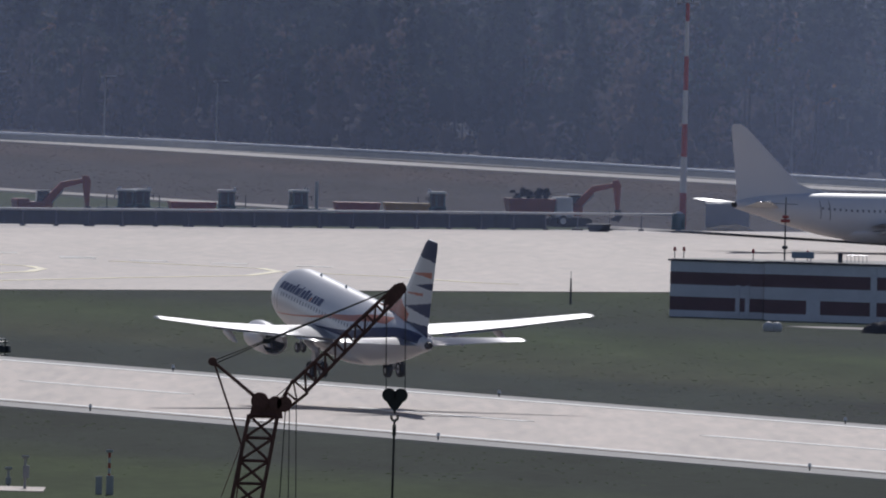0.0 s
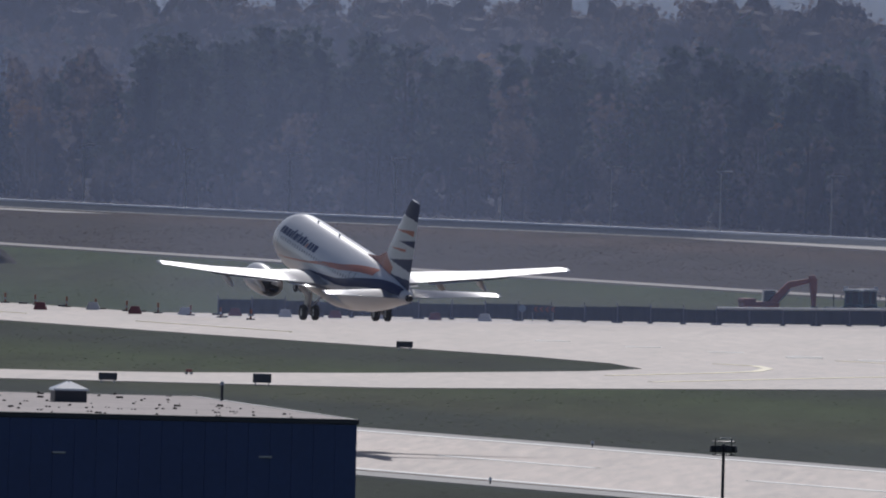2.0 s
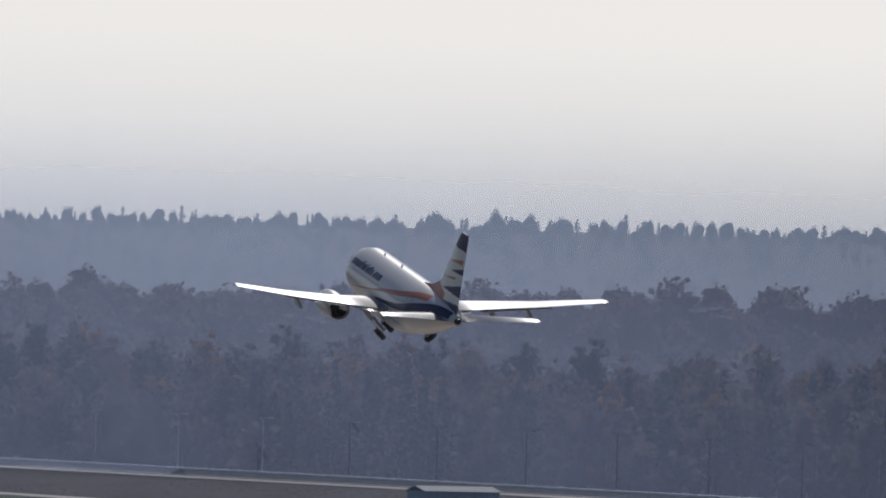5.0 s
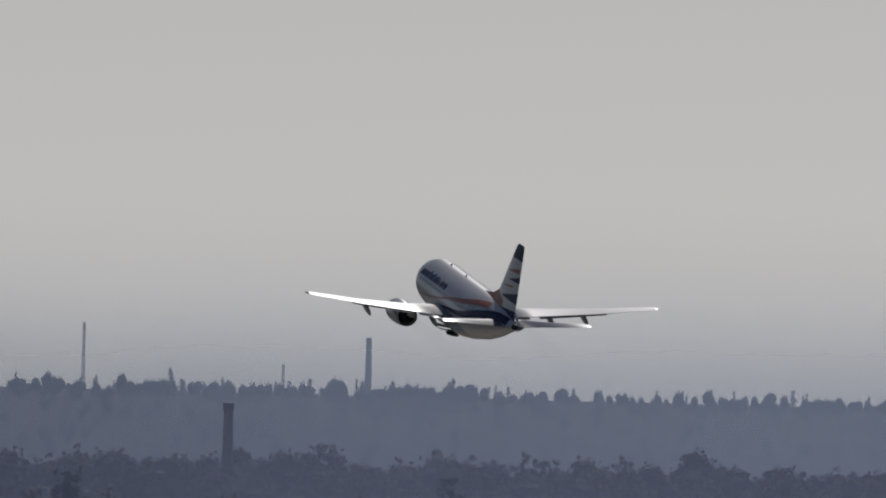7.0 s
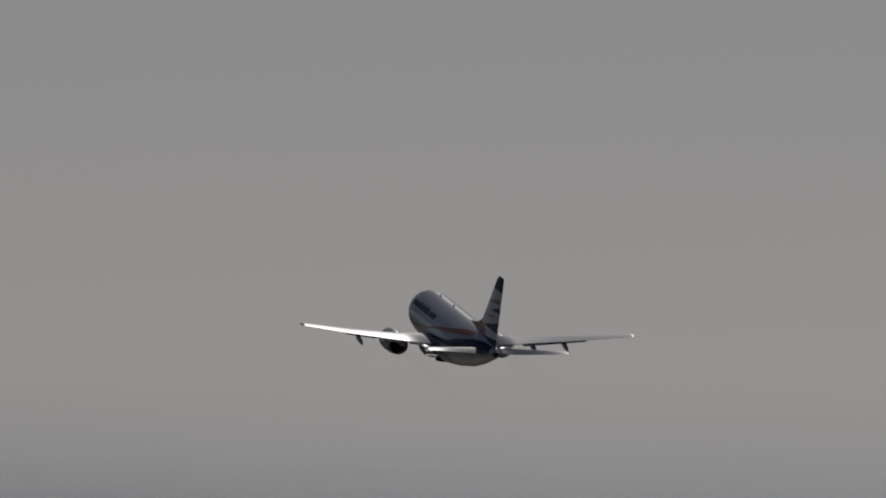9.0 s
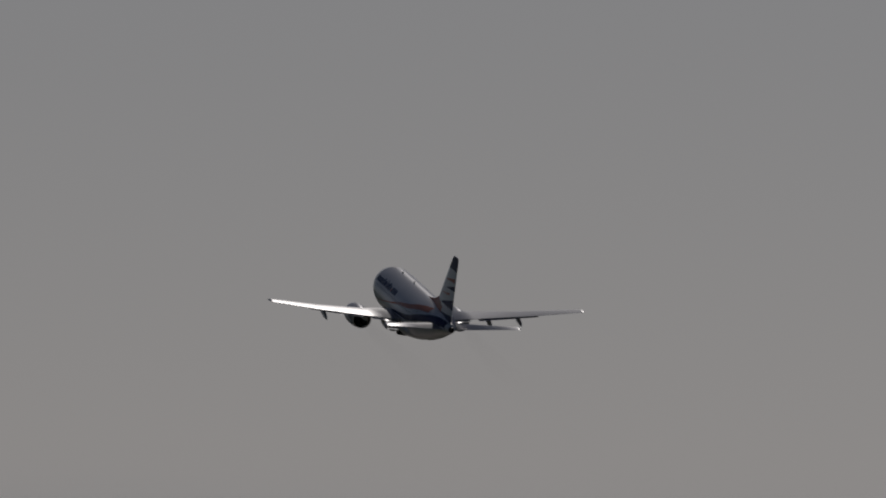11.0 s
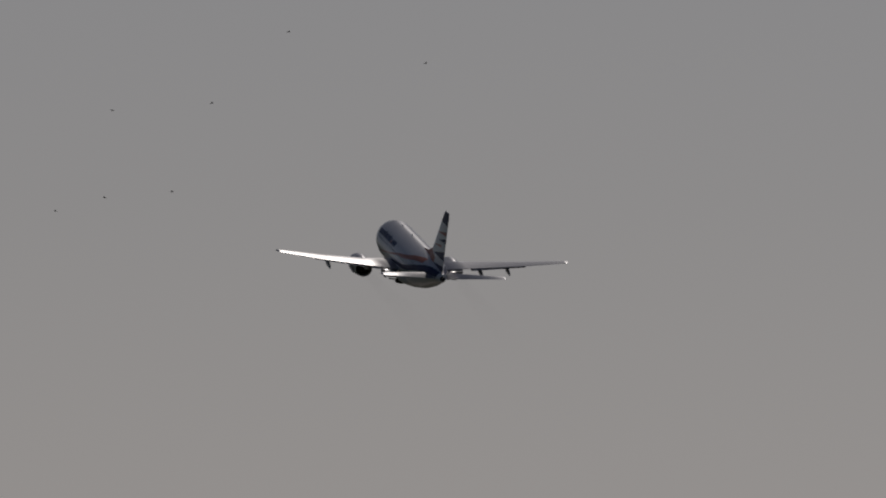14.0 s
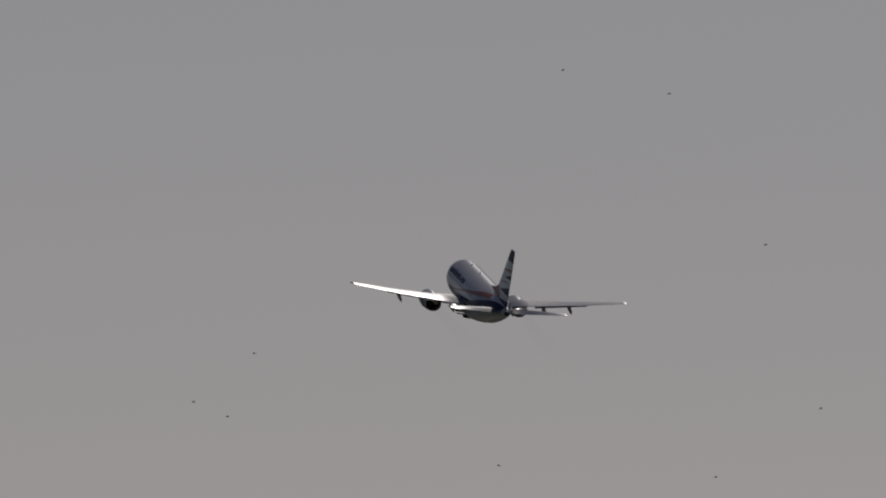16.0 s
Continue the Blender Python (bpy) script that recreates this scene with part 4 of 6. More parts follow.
    rod(bm, L(-1.7, 14.75), L(-1.7, 14.58), 0.05, seg=8)
    for p, q in zip(pts, pts[1:]):
        rod(bm, p, q, 0.05, seg=8)
    part("hook", bm, "rope", blk)
    bm = B()
    rod(bm, L(-1.70, 14.35), L(-1.76, 0.0), 0.05, seg=6)
    box(bm, L(-1.70, 0).x, 0, 13.95, 0.14, 0.14, 0.45, 0, 0.03)
    part("sling", bm, "rope", t)
    bm = B()
    box(bm, 0, 0.6, 1.1, 3.0, 3.4, 1.5, 0, 0.15)
    part("machine_house", bm, "crane_steel", t)
    for x in (-1.5, 1.5):
        bm = B()
        box(bm, x, 0.6, 0.35, 0.7, 4.4, 0.7, 0, 0.2)
        part("crawler", bm, "rope", t)


crane()


# ---- striped service building ----
def service_building():
    t = thing("service_building", "flat service building in bands of white and maroon brick", "building", at=pose(17.2, 2158.3, 0, 0, 0, 0))

    def block(x0, y0, x1, y1, depth, h, gaps, turn):
        """Banded wall from x0, y0 to x1, y1 with a body behind it; gaps are white pilasters."""
        w = math.hypot(x1 - x0, y1 - y0)
        m = pose(x0, y0, 0, 0, 0, math.degrees(math.atan2(y1 - y0, x1 - x0)))
        bands = (("wall_white", 0.0, 0.12 * h), ("wall_maroon", 0.12 * h, 0.36 * h), ("wall_white", 0.36 * h, 0.575 * h), ("wall_maroon", 0.575 * h, 0.80 * h), ("wall_white", 0.80 * h, 0.985 * h))
        for mt, a, b in bands:
            bm = B()
            box(bm, w / 2, depth / 2, (a + b) / 2, w, depth, b - a)
            ob = part("wall_band", bm, mt, t)
            ob.matrix_basis = m
        for g0, g1, top in gaps:
            bm = B()
            box(bm, (g0 + g1) / 2, -0.03, top / 2, g1 - g0, 0.1, top, 0, 0.01)
            ob = part("white_pier", bm, "wall_white", t)
            ob.matrix_basis = m
        bm = B()
        box(bm, w / 2, depth / 2, h + 0.02, w + 0.3, depth + 0.3, 0.14)
        ob = part("roof_edge", bm, "edge_steel", t)
        ob.matrix_basis = m
        bm = B()
        box(bm, w / 2, depth / 2, h + 0.1, w - 0.2, depth - 0.2, 0.05)
        ob = part("roof", bm, "shoulder", t)
        ob.matrix_basis = m

    block(0, 0, 7.0, -3.2, 9.0, 4.25, ((5.45, 5.8, 2.5), (6.25, 6.6, 2.5)), 0)
    block(7.05, -6.6, 24.0, -13.0, 14.0, 4.35, ((3.4, 4.5, 1.9), (8.5, 9.0, 4.2)), 0)

    def roof_item(name, label, cat, x, y, build):
        s = thing(name, label, cat, at=pose(17.2 + x, 2158.3 + y, 4.4))
        build(s)

    def antenna(s):
        bm = B()
        rod(bm, (0, 0, 0), (0, 0, 4.8), 0.07, 0.04, seg=8)
        part("mast", bm, "sign_dark", s)
        bm = B()
        rod(bm, (-0.9, 0, 4.3), (0.9, 0, 4.25), 0.04, seg=6)
        part("crossbar", bm, "zinc", s)
        for z, w in ((3.0, 0.5), (3.3, 0.35), (1.0, 0.3)):
            bm = B()
            box(bm, 0.0, 0, z, w * 1.4, 0.3, 0.24, 0, 0.04)
            part("equipment_box", bm, "red_paint" if z > 2 else "sign_dark", s)

    def beacon(s):
        bm = B()
        rod(bm, (0, 0, 0), (0, 0, 0.7), 0.035, seg=6)
        part("stem", bm, "sign_dark", s)
        bm = B()
        rod(bm, (0, 0, 0.55), (0, 0, 0.85), 0.13, 0.08, seg=8)
        part("lamp", bm, "red_paint", s)

    def board(s):
        bm = B()
        box(bm, 0, 0, 0.55, 1.7, 0.25, 0.5, 0, 0.03)
        part("panel", bm, "shed_blue", s)
        for x in (-0.6, 0.6):
            bm = B()
            rod(bm, (x, 0, 0), (x, 0, 0.4), 0.05, seg=6)
            part("leg", bm, "zinc", s)

    def stack(s):
        bm = B()
        box(bm, 0, 0, 0.4, 0.35, 0.35, 0.8, 0, 0.03)
        part("chimney", bm, "sign_dark", s)

    def cage(s):
        bm = B()
        for k in range(6):
            rod(bm, (k * 0.3, 0, 0), (k * 0.3, 0, 0.65), 0.025, seg=5)
        rod(bm, (0, 0, 0.65), (1.5, 0, 0.65), 0.03, seg=5)
        part("ladder_rail", bm, "zinc", s)

    roof_item("roof_antenna", "thin roof antenna with red boxes and a crossbar", "antenna", 8.6, 1.5, antenna)
    for x, y in ((0.3, 0.6), (1.0, 1.8), (6.2, -1.0), (10.3, -2.0)):
        roof_item("obstruction_light", "small red obstruction light on the roof edge", "lamp", x, y, beacon)
    roof_item("roof_panel", "blue-grey panel on legs on the roof", "panel", 9.9, -5.0, board)
    roof_item("roof_chimney", "short dark roof chimney", "chimney", 12.7, -6.5, stack)
    roof_item("roof_railing", "pale ladder railing on the roof", "railing", 13.2, -7.0, cage)
    for k in range(2):
        s = thing("white_sack", "white bulk sack standing on the grass", "sack", "bulk sacks", pose(24.1 + 0.62 * k, 2105.5, 0))
        bm = B()
        loft(bm, [[Vector((r * math.cos(a), r * math.sin(a), z)) for a in [2 * math.pi * q / 10 for q in range(10)]] for r, z in ((0.34, 0), (0.42, 0.25), (0.38, 0.5), (0.22, 0.66), (0.08, 0.7))])
        part("sack_body", bm, "mast_white", s, smooth=True)
    heap("spoil_heap", "dark heap of brushwood and spoil on the grass", 32.6, 2108.0, 3.4, 1.1, 11)
    bm = B()
    prism(bm, [(25.5, 2127), (28, 2122), (34, 2120), (37, 2123), (35, 2128), (29, 2130)], -0.3, 0.03)
    structure("bare_patch", bm, "dirt", "bare trodden earth before the service building", "ground")


def heap(name, label, x, y, w, h, seed):
    s = thing(name, label, "heap", at=pose(x, y, 0))
    r = random.Random(seed)
    bm = B()
    nx, ny = 26, 12
    grid = []
    for j in range(ny + 1):
        row = []
        for i in range(nx + 1):
            u, v = 2 * i / nx - 1, 2 * j / ny - 1
            q = max(0, 1 - u * u - v * v)
            z = h * q ** 0.7 * (0.75 + 0.35 * noise.noise(Vector((u * 2.2 + seed, v * 2.2, 0)))) + (0.12 * noise.noise(Vector((u * 9, v * 9, seed))) * h if q > 0 else 0)
            row.append(bm.verts.new((u * w / 2, v * w / 2.4, max(z, 0) - (0.05 if q <= 0 else 0))))
        grid.append(row)
    for a, b in zip(grid, grid[1:]):
        for k in range(nx):
            bm.faces.new((a[k], a[k + 1], b[k + 1], b[k]))
    part("mound", bm, "soil", s, smooth=True)


service_building()
heap("soil_mound", "dark mound of dug soil on the grass", -118.0, 2815.0, 8.6, 2.0, 4)


# ---- red and white apron mast ----
def apron_mast():
    t = thing("light_mast", "tall red and white banded apron light mast", "mast", at=pose(21.8, 2613.0, 0))
    H, n = 22.6, 7
    edges = [0, 3.3, 6.6, 9.6, 12.7, 15.8, 19.0, H]
    for k in range(n):
        bm = B()
        a, b = edges[k], edges[k + 1]
        rod(bm, (0, 0, a), (0, 0, b), 0.33 - 0.008 * a, 0.33 - 0.008 * b, seg=12)
        part("mast_section", bm, "red_paint" if k % 2 == 0 else "mast_white", t)
    for dx in (-0.8, 0.0, 0.8):
        bm = B()
        box(bm, dx, -0.2, 20.8, 0.55, 0.35, 0.3, 0, 0.05)
        part("floodlight", bm, "zinc", t)
    bm = B()
    rod(bm, (-1.1, 0, 20.65), (1.1, 0, 20.65), 0.06, seg=6)
    part("crossarm", bm, "zinc", t)
    s = thing("site_cabin", "pale grey site cabin behind the fence", "cabin", at=pose(26.0, 2622.0, 0))
    bm = B()
    box(bm, 0, 0, 1.15, 4.0, 2.4, 2.1, 0, 0.05)
    part("body", bm, "post_white", s)
    bm = B()
    box(bm, 0, 0, 2.25, 4.15, 2.55, 0.12)
    part("roof", bm, "mast_white", s)
    for x in (-1.6, 1.6):
        bm = B()
        box(bm, x, 0, 0.06, 0.3, 2.2, 0.14)
        part("skid", bm, "sign_dark", s)
    s = thing("water_tank", "dark green tank with a pale lid", "tank", at=pose(21.4, 2609.5, 0))
    bm = B()
    rod(bm, (0, 0, 0), (0, 0, 1.45), 0.62, 0.6, seg=16)
    part("barrel", bm, "tractor", s)
    bm = B()
    rod(bm, (0, 0, 1.42), (0, 0, 1.65), 0.5, 0.2, seg=16)
    part("lid", bm, "mast_white", s)
    heap("scrap_heap", "low heap of scrap beside the cabin", 26.2, 2607.0, 5.0, 0.7, 21)
    s = thing("skip_box", "dark open skip beside the fence", "skip", at=pose(14.0, 2580, 0))
    bm = B()
    loft(bm, [[Vector((x, y, z)) for x, y in ((-w, -0.8), (w, -0.8), (w, 0.8), (-w, 0.8))] for w, z in ((0.85, 0.0), (1.1, 0.75))], caps=True)
    part("tub", bm, "sign_dark", s)


apron_mast()


# ---- site fence and machines ----
FENCE = [(-83.6, 2510.0), (-57.0, 2522.0), (-38.3, 2527.0), (-9.4, 2562.0), (21.5, 2595.0)]


def fence_y(x):
    for a, b in zip(FENCE, FENCE[1:]):
        if x <= b[0]:
            return a[1] + (b[1] - a[1]) * (x - a[0]) / (b[0] - a[0])
    return FENCE[-1][1]


def site_fence():
    x = -83.6
    k = 0
    while x < 20.5:
        step = 2.9
        p, q = Vector((x, fence_y(x))), Vector((x + step, fence_y(x + step)))
        low = x > 8.0
        t = thing("site_fence_bay", "site fence bay with a pale rail" if low else "site fence bay hung with dark netting", "fence", "site fence bays", pose(p.x, p.y, 0))
        w = q - p
        ang = math.atan2(w.y, w.x)
        if not low:
            bm = B()
            n = 8
            top = 1.46 + 0.08 * math.sin(k * 1.7)
            rows = [[Vector((w.x * i / n, w.y * i / n - 0.05 * math.sin(i * 2.1 + k), z)) for i in range(n + 1)] for z in (0.2, 0.85, top)]
            vs = [[bm.verts.new(v) for v in r] for r in rows]
            for a, b in zip(vs, vs[1:]):
                for i in range(n):
                    bm.faces.new((a[i], a[i + 1], b[i + 1], b[i]))
            bmesh.ops.solidify(bm, geom=bm.faces[:], thickness=0.03)
            part("netting", bm, "mesh_dark", t, "dark windbreak netting")
        bm = B()
        rod(bm, (0, -0.2, 0), (0, -0.2, 1.8), 0.05, seg=6)
        part("post", bm, "fence_steel", t)
        if x > -42:
            bm = B()
            rod(bm, (0, -0.22, 1.56), (w.x, w.y - 0.22, 1.56), 0.11, seg=8)
            part("rail", bm, "marking", t)
        bm = B()
        box(bm, 0, -0.45, 0.1, 1.0 if k % 3 == 0 else 0.5, 0.5, 0.26, 0, 0.05)
        part("foot_block", bm, "sign_dark", t)
        x += step
        k += 1


site_fence()


def excavator(x, y, turn, boom_flip=1):
    t = thing("excavator", "orange tracked excavator with its boom raised", "excavator", "site machines", pose(x, y, 0, 0, 0, turn))
    for dy in (-1.1, 1.1):
        bm = B()
        prof = [(-1.9, 0.15), (-1.6, 0.0), (1.6, 0.0), (1.9, 0.15), (1.95, 0.6), (1.6, 0.85), (-1.6, 0.85), (-1.95, 0.6)]
        slab_along(bm, prof, dy - 0.28, dy + 0.28)
        part("track", bm, "rope", t)
    bm = B()
    box(bm, -0.5, 0, 1.45, 3.2, 2.5, 0.95, 0, 0.12)
    box(bm, -1.6, 0, 1.95, 1.2, 2.3, 0.5, 0, 0.12)
    part("upper_body", bm, "digger", t)
    bm = B()
    box(bm, 0.6, 0.75, 2.2, 1.3, 0.95, 1.3, 0, 0.1, 0.85)
    part("cab", bm, "glass", t)
    bm = B()
    box(bm, 0.6, 0.75, 2.9, 1.2, 0.95, 0.1, 0, 0.03)
    part("cab_roof", bm, "mast_white", t)
    bm = B()
    slab_along(bm, [(0.4, 1.5), (0.9, 1.5), (2.3, 3.2), (4.3, 3.75), (4.3, 4.1), (2.1, 3.75), (0.5, 2.1)], -0.22, 0.22)
    boom = part("boom", bm, "digger", t)
    bm = B()
    rod(bm, (0.9, 0, 1.5), (2.3, 0, 3.0), 0.09, seg=8)
    part("ram", bm, "zinc", boom)
    bm = B()
    slab_along(bm, [(4.0, 4.3), (4.5, 4.35), (4.75, 3.9), (4.65, 1.5), (4.35, 1.5), (4.1, 3.4)], -0.17, 0.17)
    part("arm", bm, "digger", t)
    bm = B()
    slab_along(bm, [(4.3, 1.6), (4.75, 1.6), (4.95, 1.1), (4.6, 0.55), (4.0, 0.6), (3.9, 0.9), (4.35, 1.05)], -0.45, 0.45)
    part("bucket", bm, "sign_dark", t)


def tractor(x, y, turn, stack=False):
    t = thing("tractor", "dark green farm tractor with a pale cab roof", "tractor", "site machines", pose(x, y, 0, 0, 0, turn))
    bm = B()
    box(bm, 1.1, 0, 1.15, 2.0, 0.85, 0.75, 0, 0.12)
    box(bm, -0.4, 0, 0.95, 1.6, 0.9, 0.5, 0, 0.08)
    part("bonnet", bm, "tractor", t)
    bm = B()
    box(bm, -0.55, 0, 1.45, 1.55, 1.5, 0.5, 0, 0.06)
    part("cab", bm, "tractor", t)
    for px in (-1.22, -0.45, 0.12):
        for py in (-0.66, 0.66):
            bm = B()
            rod(bm, (px, py, 1.6), (px * 0.94 - 0.03, py * 0.94, 3.0), 0.06, 0.05, seg=6)
            part("cab_pillar", bm, "tractor", t)
    for dx, dy, sx, sy in ((-0.55, 0.66, 1.25, 0.03), (-0.55, -0.66, 1.25, 0.03), (0.13, 0, 0.03, 1.2), (-1.22, 0, 0.03, 1.2)):
        bm = B()
        box(bm, dx * 0.97, dy * 0.97, 2.3, sx, sy, 1.25)
        part("cab_window", bm, "glass", t)
    bm = B()
    box(bm, -0.55, 0, 3.05, 1.75, 1.65, 0.2, 0, 0.07, 0.9)
    part("cab_roof", bm, "marking", t)
    for py in (-0.55, 0.55):
        bm = B()
        rod(bm, (0.15, py, 3.15), (0.15, py, 3.36), 0.1, 0.08, seg=8)
        part("work_lamp", bm, "zinc", t)
    for py in (-1, 1):
        bm = B()
        box(bm, -0.7, py * 0.95, 1.72, 1.3, 0.5, 0.12, 0, 0.05)
        part("mudguard", bm, "tractor", t)
        bm = B()
        rod(bm, (0.2, py * 0.7, 2.5), (0.35, py * 1.15, 2.6), 0.03, seg=5)
        box(bm, 0.35, py * 1.2, 2.45, 0.06, 0.22, 0.4, 0, 0.02)
        part("mirror", bm, "sign_dark", t)
    for wx, wy, r, w in ((-0.7, 0.95, 0.85, 0.45), (-0.7, -0.95, 0.85, 0.45), (1.7, 0.85, 0.55, 0.32), (1.7, -0.85, 0.55, 0.32)):
        wheel(t, wx, wy, r, r, w)
    bm = B()
    rod(bm, (1.2, 0.3, 1.5), (1.2, 0.3, 2.6 if not stack else 3.9), 0.05 if not stack else 0.16, seg=8)
    part("exhaust_pipe", bm, "post_white" if stack else "sign_dark", t)


def dump_trailer(x, y, turn, paint):
    t = thing("dump_trailer", "rusty red tipping trailer behind the fence" if paint == "red_paint" else "ochre yellow tipping trailer behind the fence", "trailer", "site machines", pose(x, y, 0, 0, 0, turn))
    bm = B()
    loft(bm, [[Vector((i * a, j * b, z)) for i, j in ((-1, -1), (1, -1), (1, 1), (-1, 1))] for a, b, z in ((1.85, 0.95, 1.0), (2.1, 1.15, 2.05))])
    part("tipper_body", bm, paint, t)
    for k in range(6):
        bm = B()
        box(bm, -1.75 + 0.7 * k, -1.1, 1.5, 0.09, 0.1, 1.0)
        part("stake", bm, paint, t)
    bm = B()
    box(bm, 0.3, 0, 0.85, 4.6, 0.7, 0.25)
    part("chassis", bm, "sign_dark", t)
    for wx in (-0.9, 0.3):
        for wy in (-0.9, 0.9):
            wheel(t, wx, wy, 0.5, 0.5, 0.35)


def truck(x, y, turn):
    t = thing("tipper_truck", "dark tipper truck loaded with rubble among the site machines", "truck", "site machines", pose(x, y, 0, 0, 0, turn))
    bm = B()
    box(bm, 2.2, 0, 1.75, 1.7, 2.3, 1.9, 0, 0.12, 0.92)
    part("cab", bm, "mast_white", t)
    bm = B()
    box(bm, 3.03, 0, 2.2, 0.06, 1.9, 0.8)
    part("windscreen", bm, "glass", t)
    bm = B()
    loft(bm, [[Vector((-0.8 + i * a, j * b, z)) for i, j in ((-1, -1), (1, -1), (1, 1), (-1, 1))] for a, b, z in ((2.0, 1.1, 1.1), (2.2, 1.25, 2.5))])
    part("tipper_body", bm, "digger", t)
    bm = B()
    r = random.Random(2)
    for k in range(26):
        box(bm, -0.8 + r.uniform(-1.8, 1.8), r.uniform(-0.8, 0.8), 2.55 + r.uniform(0, 0.7), r.uniform(0.3, 0.8), 0.5, r.uniform(0.2, 0.6), r.uniform(0, 3), taper=0.6)
    tagged(part("load", bm, "soil", t), kind="stuff")
    for wx in (-1.9, -0.7, 2.1):
        for wy in (-1.0, 1.0):
            wheel(t, wx, wy, 0.52, 0.52, 0.36)


def machines():
    excavator(-36.2, 2549, 14)
    excavator(11.4, 2611, 10)
    tractor(-28.9, 2556, 170)
    tractor(-26.6, 2560, 12)
    dump_trailer(-22.6, 2565, 8, "red_paint")
    tractor(-19.0, 2569, 5)
    tractor(-12.6, 2580, 15, True)
    dump_trailer(-7.9, 2588, 6, "red_paint")
    dump_trailer(-3.4, 2592, 4, "yellow")
    tractor(-1.2, 2592, 185)
    truck(8.6, 2609, 12)


machines()


# ---- plastic barriers, delineators, signs ----
def small_things():
    def barrier(x, y, paint):
        t = thing("plastic_barrier", "faded maroon plastic road barrier" if paint == "barrier_red" else "white plastic road barrier", "barrier", "plastic barriers", pose(x, y, 0.06, 0, 0, random.Random(x).uniform(-12, 12)))
        bm = B()
        loft(bm, [[Vector((i * a, j * b, z)) for i, j in ((-1, -1), (1, -1), (1, 1), (-1, 1))] for a, b, z in ((0.60, 0.28, 0.0), (0.58, 0.26, 0.12), (0.42, 0.16, 0.5), (0.38, 0.12, 0.66))])
        part("body", bm, paint, t)
        bm = B()
        rod(bm, (0, 0, 0.64), (0, 0, 0.7), 0.08, seg=8)
        part("cap", bm, paint, t)

    for k in range(14):
        x = -108.1 + 4.35 * k
        y = (2498.5 + 2.0 * 4.35 * k * 0.92) if x < -92 else 2504 + 0.3 * (x + 92)
        if k < 12:
            barrier(x, y, "barrier_red" if k % 2 == 0 else "mast_white")

    first = None
    r = random.Random(8)
    for k in range(68):
        s, n = 2350 + 8.3 * k, 820.4 + r.uniform(-0.15, 0.15)
        x, y = rw(s, n)
        at = pose(x, y, 0.06, 0, r.uniform(-3, 3), r.uniform(0, 90))
        if first is None:
            first = thing("delineator_post", "orange and white delineator post on a rubber foot", "bollard", "delineator posts", at)
            bm = B()
            box(bm, 0, 0, 0.05, 0.75, 0.45, 0.12, 0, 0.03)
            part("foot", bm, "rubber", first)
            for j in range(4):
                bm = B()
                rod(bm, (0, 0, 0.1 + 0.2 * j), (0, 0, 0.3 + 0.2 * j), 0.085, seg=8)
                part("band", bm, "post_orange" if j % 2 == 0 else ("post_white" if j == 1 else "post_orange"), first)
        else:
            copy_thing(first, at)
    for k in range(44):
        x, y = rw(2354 + 10.85 * k + 5.0, 820.9)
        t = thing("rubber_kerb", "low dark rubber kerb block along the taxiway", "kerb", "rubber kerbs", pose(x, y, 0.06, 0, 0, r.uniform(0, 60)))
        bm = B()
        box(bm, 0, 0, 0.07, 0.8, 0.4, 0.14, 0, 0.04)
        part("block", bm, "rubber", t)

    def sign(x, y, w, h, z=0.25):
        t = thing("taxiway_sign", "dark back of a low taxiway sign on the grass", "sign", "taxiway signs", pose(x, y, 0, 0, 0, 3))
        bm = B()
        box(bm, 0, 0, z + h / 2, w, 0.25, h, 0, 0.03)
        part("sign_box", bm, "sign_dark", t)
        for dx in (-w * 0.35, w * 0.35):
            bm = B()
            rod(bm, (dx, 0, 0), (dx, 0, z + 0.05), 0.05, seg=6)
            part("leg", bm, "zinc", t)

    sign(-62.8, 2347.6, 1.35, 0.5)
    sign(-68.6, 2163.7, 1.4, 0.68)
    sign(-80.1, 2158.6, 1.4, 0.55)
    sign(-91.0, 2215.4, 0.5, 0.85, 0.1)
    sign(-93.0, 2220.3, 0.5, 0.55, 0.1)
    t = thing("direction_sign", "orange chevron board on the site fence", "sign", at=pose(-55.3, 2519.8, 0))
    bm = B()
    box(bm, 0, 0, 1.15, 2.1, 0.06, 0.5)
    part("board", bm, "sign_dark", t)
    for k in range(4):
        bm = B()
        x = -0.8 + 0.5 * k
        slab_along(bm, [(x, 1.15), (x + 0.2, 1.36), (x + 0.38, 1.36), (x + 0.18, 1.15), (x + 0.38, 0.94), (x + 0.2, 0.94)], -0.06, -0.035)
        part("chevron", bm, "digger", t)
    for x in (-0.9, 0.9):
        bm = B()
        rod(bm, (x, 0.05, 0), (x, 0.05, 1.1), 0.04, seg=6)
        part("leg", bm, "zinc", t)
    t = thing("round_sign", "round blue road sign at the site fence", "sign", at=pose(-57.1, 2519.2, 0))
    bm = B()
    rod(bm, (0, 0, 0), (0, 0, 1.2), 0.04, seg=6)
    part("post", bm, "zinc", t)
    bm = B()
    rod(bm, (0, -0.06, 1.2), (0, -0.02, 1.2), 0.32, seg=18)
    part("disc", bm, "shed_blue", t)
    t = thing("wind_marker", "small orange marker on the grass", "marker", at=pose(-130.3, 2784, 0))
    bm = B()
    rod(bm, (0, 0, 0), (0, 0, 0.9), 0.05, seg=6)
    part("stem", bm, "zinc", t)
    bm = B()
    box(bm, 0, 0, 0.85, 0.55, 0.1, 0.55, 0, 0.03)
    part("flag_board", bm, "digger", t)
